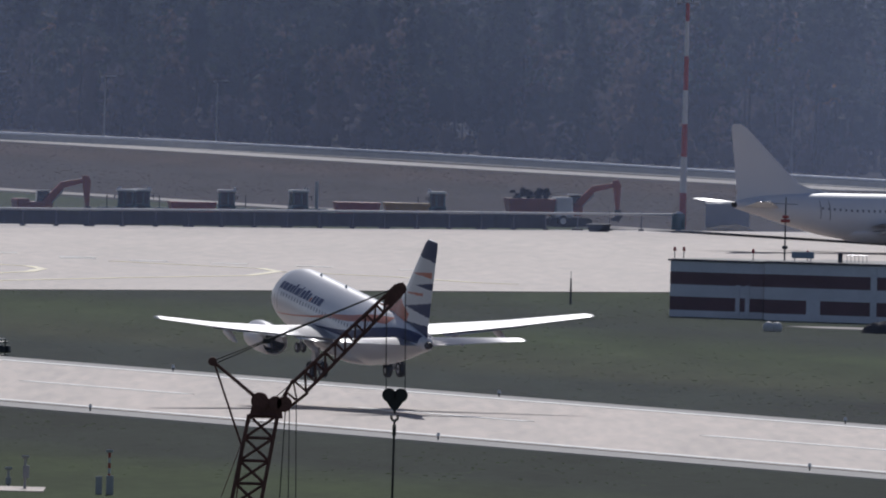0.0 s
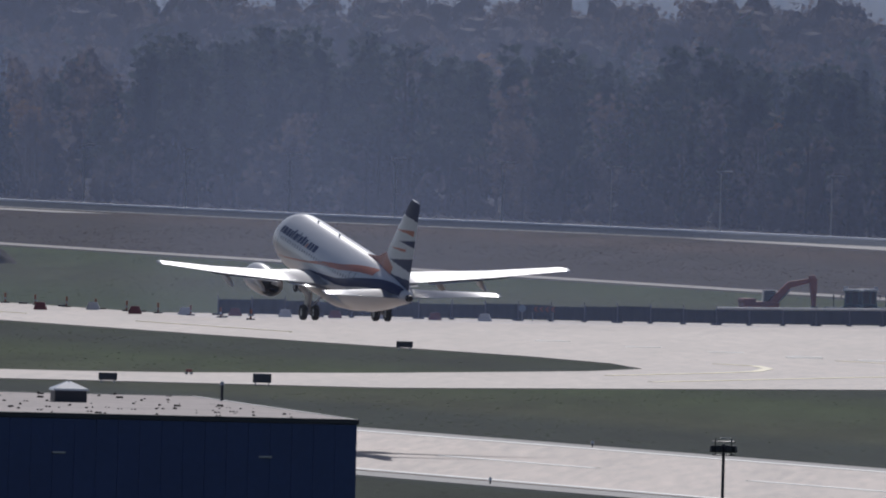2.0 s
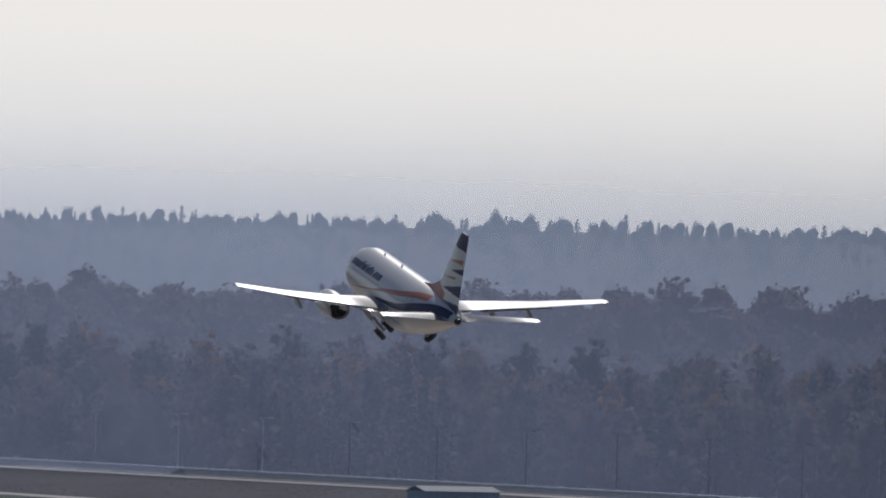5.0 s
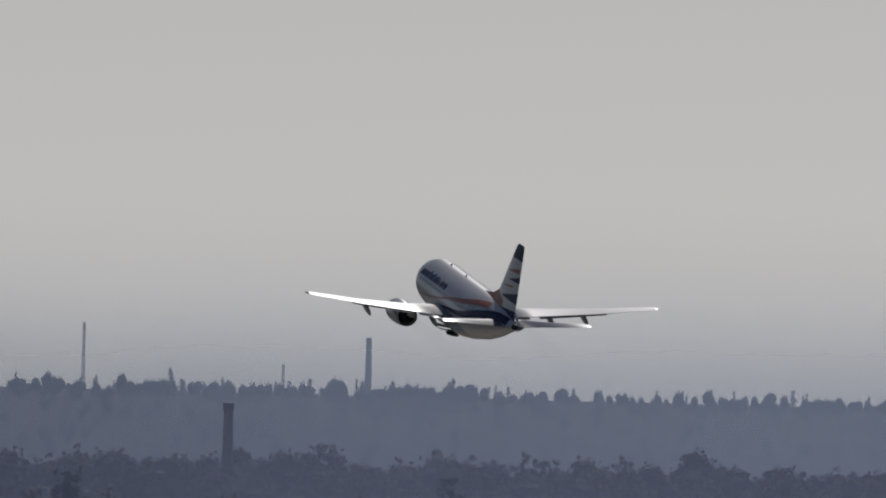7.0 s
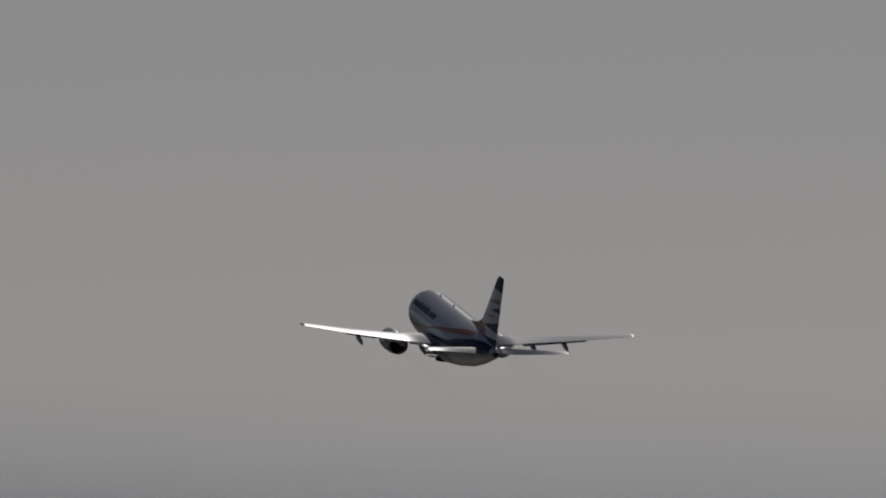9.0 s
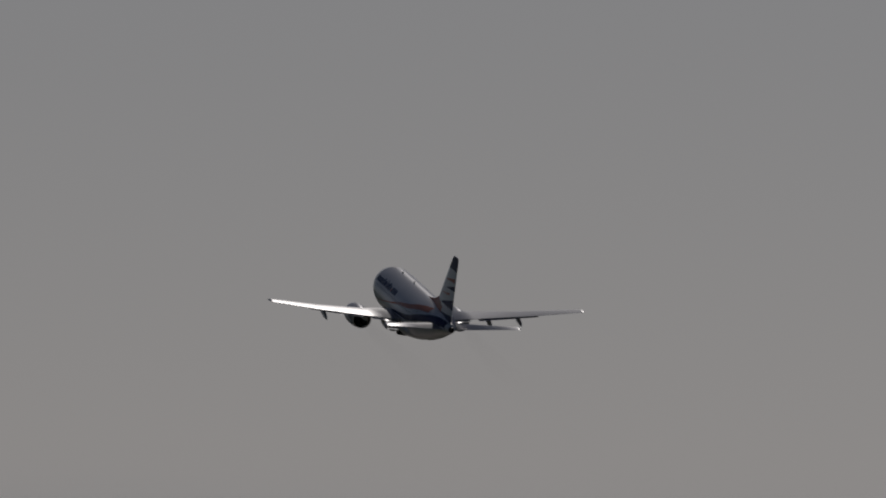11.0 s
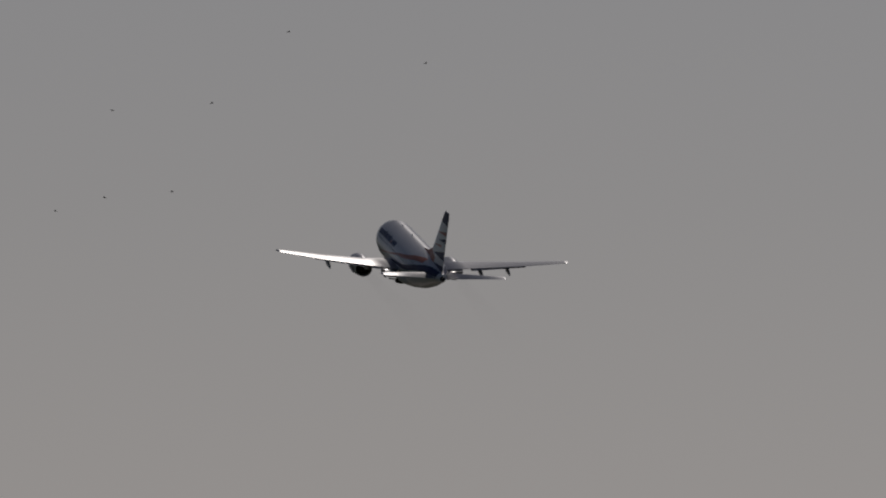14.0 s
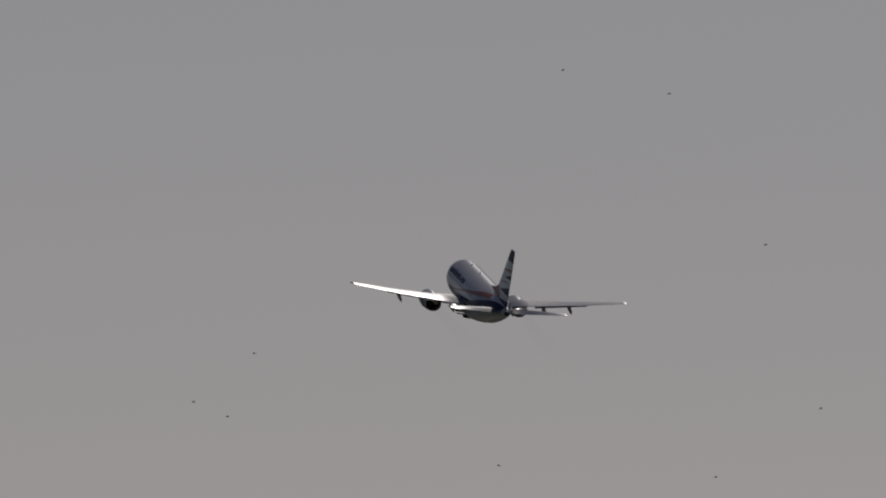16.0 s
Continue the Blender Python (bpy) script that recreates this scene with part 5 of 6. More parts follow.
    t = thing("yellow_cart", "small orange cart on the taxiway", "cart", at=pose(-75.5, 2203, 0.06))
    bm = B()
    box(bm, 0, 0, 0.3, 0.5, 0.4, 0.22, 0, 0.04)
    part("tray", bm, "digger", t)
    for dx in (-0.18, 0.18):
        wheel(t, dx, -0.15, 0.12, 0.12, 0.1)
    # slim post on the grass strip
    t = thing("striped_post", "thin dark post with a cross bar on the grass", "post", at=pose(9.9, 2199, 0))
    bm = B()
    rod(bm, (0, 0, 0), (0, 0, 2.0), 0.09, 0.06, seg=6)
    part("post", bm, "edge_steel", t)
    bm = B()
    rod(bm, (0, 0, 2.0), (0, 0, 2.55), 0.03, seg=5)
    part("tip", bm, "zinc", t)
    # met instruments on the near grass
    def instrument(x, y, boxes, pole, striped):
        s = thing("weather_instrument", "grey weather instrument post on the near grass", "instrument", "weather instruments", pose(x, y, 0))
        for dx, z, w, h in boxes:
            bm = B()
            box(bm, dx, 0, z, w, 0.3, h, 0, 0.03)
            part("cabinet", bm, "post_white", s)
        for k in range(8):
            bm = B()
            rod(bm, (0.3, 0, pole * k / 8), (0.3, 0, pole * (k + 1) / 8), 0.07, seg=8)
            part("pole_band", bm, ("red_paint" if k % 2 else "mast_white") if striped else "post_white", s)
        bm = B()
        box(bm, 0.3, 0, pole + 0.08, 0.4, 0.2, 0.16, 0, 0.04)
        part("sensor_head", bm, "post_white", s)

    instrument(-18.2, 1560.4, ((-0.25, 0.5, 0.35, 1.0), (0.35, 0.52, 0.4, 1.05)), 2.3, True)
    instrument(-22.9, 1568.2, ((0.35, 0.95, 0.35, 0.7),), 1.7, False)
    instrument(-23.9, 1574.0, ((0.3, 0.3, 0.3, 0.4),), 0.9, False)
    instrument(-33.6, 1628.0, (), 1.9, True)
    instrument(-26.0, 1600.0, ((0.3, 0.2, 0.4, 0.3),), 0.6, False)
    bm = B()
    prism(bm, [(-25.5, 1562), (-21.5, 1562), (-21.5, 1572), (-25.5, 1572)], -0.3, 0.05)
    structure("instrument_slab", bm, "concrete", "small concrete pad under the instruments", "slab")
    # runway edge lamps
    lamp = None
    for n in (642.1 - 25.2, 642.1 + 25.2):
        for k in range(26):
            x, y = rw(1180 + 60 * k, n)
            at = pose(x, y, 0.04)
            if lamp is None:
                lamp = thing("runway_edge_lamp", "small elevated runway edge lamp", "lamp", "runway edge lamps", at)
                bm = B()
                rod(bm, (0, 0, 0), (0, 0, 0.25), 0.05, seg=6)
                part("stem", bm, "edge_steel", lamp)
                bm = B()
                rod(bm, (0, 0, 0.22), (0, 0, 0.42), 0.11, 0.08, seg=8)
                part("globe", bm, "acrylic", lamp)
            else:
                copy_thing(lamp, at)


small_things()


# ---- blue shed by the dirt road ----
def shed():
    base = pose(-190.3, 3093.0, 0, 0, 0, 36)
    t = thing("metal_shed", "faded blue metal shed with a pale pitched roof", "shed", at=base)
    W, D, H = 9.7, 3.4, 3.9
    for k in range(12):
        bm = B()
        w = W / 12
        x = w * (k + 0.5)
        prism(bm, [(x - w / 2 + 0.01, 0.0), (x - w / 2 + 0.1, -0.05), (x + w / 2 - 0.1, -0.05), (x + w / 2 - 0.01, 0.0), (x + w / 2 - 0.01, 0.1), (x - w / 2 + 0.01, 0.1)], 0, H)
        part("front_panel", bm, "shed_blue", t)
    for cx, cy, sx, sy in ((0.05, D / 2, 0.1, D - 0.2), (W - 0.05, D / 2, 0.1, D - 0.2), (W / 2, D - 0.05, W, 0.1)):
        bm = B()
        box(bm, cx, cy, H / 2, sx, sy, H)
        part("wall", bm, "shed_blue", t)
    bm = B()
    rings = [[Vector((x, -0.3, H)), Vector((x, D / 2, H + 0.55)), Vector((x, D + 0.3, H)), Vector((x, D + 0.3, H - 0.08)), Vector((x, D / 2, H + 0.45)), Vector((x, -0.3, H - 0.08))] for x in (-0.12, W + 0.12)]
    loft(bm, rings)
    part("roof", bm, "shed_roof", t, "pale galvanised roof sheets")
    s = thing("meter_box", "small grey meter box beside the shed", "box", at=pose(-180.6, 3103, 0))
    bm = B()
    box(bm, 0, 0, 0.6, 0.5, 0.5, 1.2, 0, 0.04)
    part("cabinet", bm, "edge_steel", s)


shed()


# ---- far landmarks ----
def landmarks():
    t = thing("brick_chimney", "dark brick chimney rising from the forest", "chimney", at=pose(-375.5, 4166.0, 3.2))
    bm = B()
    loft(bm, [[Vector((r * math.cos(a), r * math.sin(a), z)) for a in [2 * math.pi * k / 16 for k in range(16)]] for r, z in ((1.0, 0), (0.68, 24.4), (0.82, 24.6), (0.82, 25.6))])
    part("shaft", bm, "wall_maroon", t, smooth=False)
    t = thing("far_tower", "pale hazy tower block chimney on the horizon", "tower", at=pose(-407.7, 4782.6, 20.9))
    bm = B()
    loft(bm, [[Vector((r * math.cos(a), r * math.sin(a), z)) for a in [2 * math.pi * k / 14 for k in range(14)]] for r, z in ((0.75, 0), (0.45, 18.1))])
    part("shaft", bm, LEAF["far_tower"], t)
    for x, z in ((-421.9, 13.3), (-455.6, 19.5)):
        t = thing("radio_mast", "thin hazy radio mast on the horizon", "mast", "radio masts", pose(x, 4781.0, 20.9))
        bm = B()
        lattice(bm, (0, 0, 0), (0, 0, z), 0.5, 0.3, (1, 0, 0), 12, 0.06, 0.03)
        part("mast", bm, LEAF["far_tower"], t)


landmarks()


# ---- woods ----
def rng_quads(r, centres, size, flat=0.5):
    """Small four-cornered clumps round the given places, turned at random."""
    n = len(centres)
    a = r.normal(size=(n, 3))
    a[:, 2] *= flat
    a /= np.linalg.norm(a, axis=1)[:, None]
    b = np.cross(a, r.normal(size=(n, 3)))
    b /= np.linalg.norm(b, axis=1)[:, None]
    s = size * r.uniform(0.55, 1.35, (n, 1))
    v = np.stack([centres - a * s, centres + b * s * 0.8, centres + a * s, centres - b * s * 0.8], 1)
    return v.reshape(-1, 3)


def limb(p0, p1, r0, r1, seg=5):
    p0, p1 = np.array(p0, float), np.array(p1, float)
    w = p1 - p0
    w /= np.linalg.norm(w)
    u = np.cross(w, (0.31, 0.9, 0.2))
    u /= np.linalg.norm(u)
    t = np.cross(w, u)
    ang = 2 * np.pi * np.arange(seg) / seg
    ring = np.cos(ang)[:, None] * u + np.sin(ang)[:, None] * t
    q = []
    for k in range(seg):
        j = (k + 1) % seg
        q += [p0 + ring[k] * r0, p0 + ring[j] * r0, p1 + ring[j] * r1, p1 + ring[k] * r1]
    return np.array(q)


def core(r, mid, radii, rows=5, cols=7):
    """The dense inside of a crown: a closed uneven lump of quads."""
    g = np.empty((rows + 1, cols, 3))
    for i in range(rows + 1):
        a = np.pi * i / rows
        for j in range(cols):
            b = 2 * np.pi * (j + 0.5 * (i % 2)) / cols
            g[i, j] = (np.sin(a) * np.cos(b), np.sin(a) * np.sin(b), np.cos(a))
    g[1:-1] *= r.uniform(0.7, 1.2, (rows - 1, cols, 1))
    g = g * radii + mid
    q = [g[[i, i, i + 1, i + 1], [j, (j + 1) % cols, (j + 1) % cols, j]] for i in range(rows) for j in range(cols)]
    return np.concatenate(q)


def tree_shape(kind, seed, low=False):
    """Wood and foliage of one tree about 1 unit = 1 m, as quads."""
    r = np.random.default_rng(seed)
    wood, leaf = [], []
    if kind == "ridge":
        h = 10
        wood.append(limb((0, 0, 0), (0, 0, h * 0.9), 0.16, 0.03, 3))
        c = []
        wide = r.uniform(0.12, 0.24)
        for z in np.arange(0.5, h + 0.1, 0.8):
            reach = (h - z) * wide + 0.15
            for az in r.uniform(0, 2 * np.pi, 4 + int(3 * reach)):
                d = reach * r.uniform(0.2, 1.0)
                c.append((d * np.cos(az), d * np.sin(az), z + r.normal(0, 0.15)))
        leaf.append(rng_quads(r, np.array(c), 0.62, 0.6))
    elif kind == "dome":
        wood.append(limb((0, 0, 0), (0, 0, 8.0), 0.16, 0.04, 3))
        n = 170
        leaf.append(core(r, (0, 0, 5.4), (2.0, 2.0, 2.8), 5, 7))
        d = r.normal(size=(n, 3))
        d /= np.linalg.norm(d, axis=1)[:, None]
        lump = 1 + 0.06 * np.sin(3 * d[:, :1] + r.uniform(0, 6)) + 0.06 * np.sin(4 * d[:, 1:2] + 3 * d[:, 2:] + r.uniform(0, 6))
        d *= r.uniform(0.55, 1.0, (n, 1)) ** 0.5 * lump * r.uniform(0.86, 1.0, (n, 1))
        leaf.append(rng_quads(r, d * (2.4, 2.4, 3.2) + (0, 0, 5.6), 0.25, 1.0))
    elif kind == "crest":
        wood.append(limb((0, 0, 0), (0, 0, 7.0), 0.16, 0.04, 3))
        n = 66
        leaf.append(core(r, (0, 0, 3.8), (2.3, 2.3, 3.7), 5, 6))
        d = r.normal(size=(n, 3))
        d /= np.linalg.norm(d, axis=1)[:, None]
        d *= r.uniform(0.7, 1.0, (n, 1)) ** 0.5 * r.uniform(0.88, 1.04, (n, 1))
        taper = 1.15 - 0.45 * (d[:, 2:] + 1) * r.uniform(0.6, 1.05)
        leaf.append(rng_quads(r, d * np.concatenate([taper, taper, taper * 0 + 1], 1) * (2.9, 2.9, 4.6) + (0, 0, 4.6), 0.40, 1.0))
    elif kind == "spruce":
        h = 20
        wood.append(limb((0, 0, 0), (0, 0, h * 0.96), 0.28, 0.03))
        c = []
        for z in np.arange(1.6, h, 0.9 if low else 0.5):
            reach = (h - z) * 0.155 + 0.25
            m = int(5 + reach * 3.2)
            for az in r.uniform(0, 2 * np.pi, m):
                d = reach * r.uniform(0.35, 1.0)
                c.append((d * np.cos(az), d * np.sin(az), z - 0.32 * d + r.normal(0, 0.12)))
        leaf.append(rng_quads(r, np.array(c), 0.75 if low else 0.52, 0.35))
    elif kind == "pine":
        h = 22
        wood.append(limb((0, 0, 0), (0.2, 0.1, h * 0.93), 0.26, 0.06))
        c = []
        for k in range(34):
            z = h * r.uniform(0.38, 0.97)
            az, d = r.uniform(0, 2 * np.pi), (h - z) * 0.22 + r.uniform(0.3, 1.5)
            tip = np.array((d * np.cos(az), d * np.sin(az), z + 0.3))
            if k < 14:
                wood.append(limb((0.1, 0.05, z - 0.6), tip, 0.06, 0.02, 3))
            c.append(tip + r.normal(0, 0.6, (7 if low else 16, 3)) * (1, 1, 0.7))
        leaf.append(rng_quads(r, np.concatenate(c), 0.66 if low else 0.42, 0.5))
    else:
        h = 20 if kind != "bush" else 7
        lean = r.normal(0, 0.4, 2)
        top = np.array((lean[0], lean[1], h * 0.93))
        fork = 0.08
        wood.append(limb((0, 0, 0), top * 0.55, 0.26 if h > 10 else 0.12, 0.15))
        wood.append(limb(top * 0.55, top, 0.15, 0.03))
        c, tw = [], []
        for k in range(26 if h > 10 else 14):
            u = r.uniform(fork, 0.9)
            az = r.uniform(0, 2 * np.pi)
            out = h * 0.19 * np.sin(np.pi * min(1, 0.25 + u * 0.78)) * r.uniform(0.55, 1.15)
            p0 = top * u
            p1 = p0 + np.array((out * np.cos(az), out * np.sin(az), out * r.uniform(0.7, 1.6)))
            wood.append(limb(p0, p1, 0.07, 0.025, 3))
            for j in range(2 if low else 5):
                q0 = p0 + (p1 - p0) * r.uniform(0.4, 1)
                q1 = q0 + r.normal(0, 0.75, 3) + (0, 0, 0.7)
                if not low:
                    tw.append(limb(q0, q1, 0.03, 0.012, 3))
                c.append(q1 + r.normal(0, 0.7, (4 if low else 7, 3)))
            c.append(p1 + r.normal(0, 0.8, (4 if low else 7, 3)))
        wood += tw
        leaf.append(rng_quads(r, np.concatenate(c), (0.27 if kind == "twig" else 0.34) * (1.9 if low else 1.0), 0.9))
    if low and kind == "pine":
        leaf.append(core(r, (0.1, 0, 14.0), (1.9, 1.9, 5.4)))
    if low and kind in ("twig", "brown", "gold"):
        leaf.append(core(r, (0, 0, 9.5), (1.8, 1.8, 6.4)))
    return np.concatenate(wood), np.concatenate(leaf)


def quads_mesh(name, wood, leaf, mats):
    """One mesh from quads of wood (first material) and foliage (second)."""
    v = np.concatenate([wood, leaf])
    n = len(v) // 4
    me = bpy.data.meshes.new(name)
    me.vertices.add(len(v))
    me.vertices.foreach_set("co", v.astype(np.float32).ravel())
    me.loops.add(4 * n)
    me.loops.foreach_set("vertex_index", np.arange(4 * n, dtype=np.int32))
    me.polygons.add(n)
    me.polygons.foreach_set("loop_start", np.arange(0, 4 * n, 4, dtype=np.int32))
    for m in mats:
        me.materials.append(m)
    me.polygons.foreach_set("material_index", (np.arange(n) >= len(wood) // 4).astype(np.int32))
    me.update(calc_edges=True)
    return me


SHAPES = {k: [tree_shape(k, 10 * i + j) for j in range(3)] for i, k in enumerate(("spruce", "pine", "twig", "brown", "gold", "bush", "ridge", "dome", "crest"))}
FAR_SHAPES = {k: [tree_shape(k, 10 * i + j + 5, True) for j in range(3)] for i, k in enumerate(SHAPES)}
BARK = {"spruce": "bark", "pine": "bark", "twig": "birch", "brown": "bark", "gold": "birch", "bush": "bark", "ridge": "bark", "dome": "bark", "crest": "bark"}


def placed(shape, x, y, s, tall, turn):
    c, d = math.cos(turn) * s, math.sin(turn) * s
    m = np.array(((c, -d, 0), (d, c, 0), (0, 0, s * tall)))
    return [q @ m.T + (x, y, rise(x, y)) for q in shape]


def wood_stuff(name, kind, places, label, tint=None, low=True):
    """A far stand of trees of one kind, in one mesh."""
    r = random.Random(len(places))
    W, L = [], []
    for x, y, s, tall in places:
        w, l = placed(r.choice((FAR_SHAPES if low else SHAPES)[kind]), x, y, s, tall, r.uniform(0, 6.28))
        W.append(w)
        L.append(l)
    if not W:
        return
    me = quads_mesh(name, np.concatenate(W), np.concatenate(L), [M[BARK[kind]], LEAF[tint or ("twig" if kind == "bush" else kind)]])
    tagged(new(name, me), label, "forest", kind="stuff")


EDGE = [(120, 2920), (46, 3005), (0, 3110), (-54, 3250), (-118, 3330), (-180, 3455), (-245, 3565), (-330, 3700), (-430, 3840), (-560, 4020)]


def edge_y(x):
    for a, b in zip(EDGE, EDGE[1:]):
        if x >= b[0]:
            return a[1] + (b[1] - a[1]) * (x - a[0]) / (b[0] - a[0])
    return EDGE[-1][1]


def build_woods():
    r = random.Random(5)
    stands = {k: [] for k in SHAPES}
    front = []
    near = {k: [] for k in SHAPES}
    for row in range(15):
        n = 108 if row < 3 else (84 if row < 9 else 96)
        for k in range(n):
            x = 118 - 608 * (k + r.random()) / n
            y = edge_y(x) + 21 + 11 * row + r.uniform(-6, 6) + max(0, row - 7) * 12
            az = x / y
            # conifers in one half of the stand, broadleaves in the other
            con = 0.72 if az > -0.036 else (0.22 if az > -0.075 else 0.15)
            if r.random() < con:
                kind = "pine" if r.random() < 0.72 else "spruce"
            else:
                kind = r.choice(("twig", "twig", "brown", "brown", "brown", "gold" if row > 2 and r.random() < 0.5 else "brown"))
            grow = 0.84 if az > -0.036 else 0.52 + 0.025 * min(row, 12)
            s = r.uniform(0.82, 1.08) * grow
            if row < 2 and kind in ("twig", "brown"):
                s *= 0.75
            if row == 0 and k % 2 == 0:
                front.append((kind, x, y, s))
            else:
                (near if row < 2 else stands)[kind].append((x, y, s, r.uniform(0.92, 1.08)))
            if az > -0.05 and r.random() < 0.75:
                continue
            if row < 2:
                near["bush"].append((x + r.uniform(-4, 4), y - r.uniform(0, 4), r.uniform(0.5, 1.0), r.uniform(0.6, 1.0)))
            elif row < 5:
                stands["bush"].append((x + r.uniform(-4, 4), y, r.uniform(0.8, 1.2), 1.0))
    names = {"spruce": "dark green spruces in the forest", "pine": "grey-green pines in the forest", "twig": "bare grey birches in the forest", "brown": "brown autumn broadleaf trees in the forest",
             "gold": "yellowing autumn trees in the forest", "bush": "bare brushwood along the forest edge"}
    for kind in names:
        places = stands[kind]
        wood_stuff(kind + "_woods", kind, places, names[kind])
        wood_stuff(kind + "_edge_woods", kind, near[kind], names[kind], low=kind in ("bush", "brown"))
    # saplings and undergrowth close the stand below the crowns
    under = []
    for k in range(420):
        x = 118 - 608 * (k + r.random()) / 420
        under.append((x, edge_y(x) + r.uniform(46, 80), r.uniform(0.8, 1.25), r.uniform(0.8, 1.1)))
    shrubs = []
    for k in range(420):
        x = 118 - 608 * (k + r.random()) / 420
        shrubs.append((x, edge_y(x) + r.uniform(12, 34), r.uniform(0.3, 0.55), r.uniform(0.6, 1.0)))
    wood_stuff("forest_shrubs", "crest", shrubs, "low brown shrubs on the forest floor", "brown")
    wood_stuff("undergrowth", "dome", under, "dense grey-green undergrowth inside the forest", "pine")
    # single trees of the forest's edge
    one = {"spruce": ("spruce_tree", "dark green spruce at the forest edge"), "pine": ("pine_tree", "grey-green pine at the forest edge"), "twig": ("birch_tree", "bare grey birch at the forest edge"),
           "brown": ("oak_tree", "brown-leaved broadleaf tree at the forest edge"), "gold": ("birch_tree", "yellow-leaved birch at the forest edge")}
    made = {}
    for k, (kind, x, y, s) in enumerate(front + [("spruce", *p) for p in SPRUCES]):
        at = pose(x, y, rise(x, y), 0, 0, r.uniform(0, 360)) @ Matrix.Diagonal((s, s, s, 1))
        key = (kind, k % 3)
        if key not in made:
            w, l = SHAPES[kind][k % 3]
            t = thing(one[kind][0], one[kind][1], "tree", "trees at the forest edge")
            for nm, q, mt in (("trunk", w, M[BARK[kind]]), ("crown", l, LEAF[kind])):
                ob = new(nm, quads_mesh(nm, q, q[:0], [mt]))
                ob.parent = t
            made[key] = t
            t.matrix_basis = at
        else:
            t = copy_thing(made[key], pose(0, 0, 0))
            t.matrix_basis = at
    # the forest behind its edge, seen only by its tops
    for tint, count, nm in (("brown", 330, "brown broadleaf tops of the deep forest"), ("twig", 340, "bare grey tops of the deep forest"), ("pine", 300, "pine tops of the deep forest")):
        deep = []
        for k in range(count):
            x = 60 - 640 * (k + r.random()) / count
            u = r.random() ** 0.5
            y = edge_y(x) + 240 + (4200 - edge_y(x) - 240) * u
            deep.append((x, y, r.uniform(1.55, 1.75), r.uniform(0.92, 1.02)))
        wood_stuff("deep_woods", {"pine": "crest", "twig": "dome", "brown": "brown"}[tint], [(x, y, s * {"pine": 0.9, "twig": 0.97, "brown": 0.445}[tint], h) for x, y, s, h in deep], nm, tint)
    # the far rim of the deep forest, crown beside crown
    for tint, nm in (("brown", "brown crowns along the rim of the deep forest"), ("twig", "grey crowns along the rim of the deep forest")):
        rim = []
        for k in range(165):
            x = 60 - 640 * (k + r.random()) / 165
            rim.append((x, 4200 + r.uniform(-45, 15), r.uniform(1.35, 1.62), r.uniform(0.92, 1.06)))
        wood_stuff("forest_rim", "dome", rim, nm, tint)
    # the far ridge, slope and crest; its leaf colours carry the distance haze
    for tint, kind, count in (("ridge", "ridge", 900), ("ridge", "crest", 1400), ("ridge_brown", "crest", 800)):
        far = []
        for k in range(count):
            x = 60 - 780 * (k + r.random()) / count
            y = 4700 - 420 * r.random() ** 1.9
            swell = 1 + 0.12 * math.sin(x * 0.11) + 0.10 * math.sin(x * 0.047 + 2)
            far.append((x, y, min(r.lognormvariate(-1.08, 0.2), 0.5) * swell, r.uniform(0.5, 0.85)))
        wood_stuff("ridge_woods", kind, far, "woods on the far ridge, coloured blue-grey for distance haze", tint)


SPRUCES = [(x, edge_y(x) + 6, s * 1.15) for x, s in ((-229.5, 0.66), (-225.0, 0.63), (-219.5, 0.67), (-217.0, 0.64), (-214.5, 0.63), (-203.7, 0.39))]
build_woods()

# ---- grass and stalks ----
def paved(x, y, s, n):
    """True where a pavement or road lies."""
    if 612 < n < 671 or (785 < n < 824 and s > 2240) or 948 < n < 958:
        return True
    rows = ((2160, -62, -58), (2199, -62, -32), (2250, -55, 9), (2283, -44, 35), (2330, -54, 73), (2406, -85, 135), (2517, -91, 200), (2537, -41, 208), (2558, -11, 215), (2592, 14, 230), (2700, 118, 260))
    for (y0, a0, b0), (y1, a1, b1) in zip(rows, rows[1:]):
        if y0 <= y <= y1:
            u = (y - y0) / (y1 - y0)
            if a0 + (a1 - a0) * u < x < b0 + (b1 - b0) * u:
                return True
    rows = ((-330, 2098, 2147), (-190, 2139, 2189), (-126, 2155, 2205), (-84, 2165, 2209), (-60, 2165, 2238))
    for (x0, a0, b0), (x1, a1, b1) in zip(rows, rows[1:]):
        if x0 <= x <= x1:
            u = (x - x0) / (x1 - x0)
            if a0 + (a1 - a0) * u < y < b0 + (b1 - b0) * u:
                return True
    return False


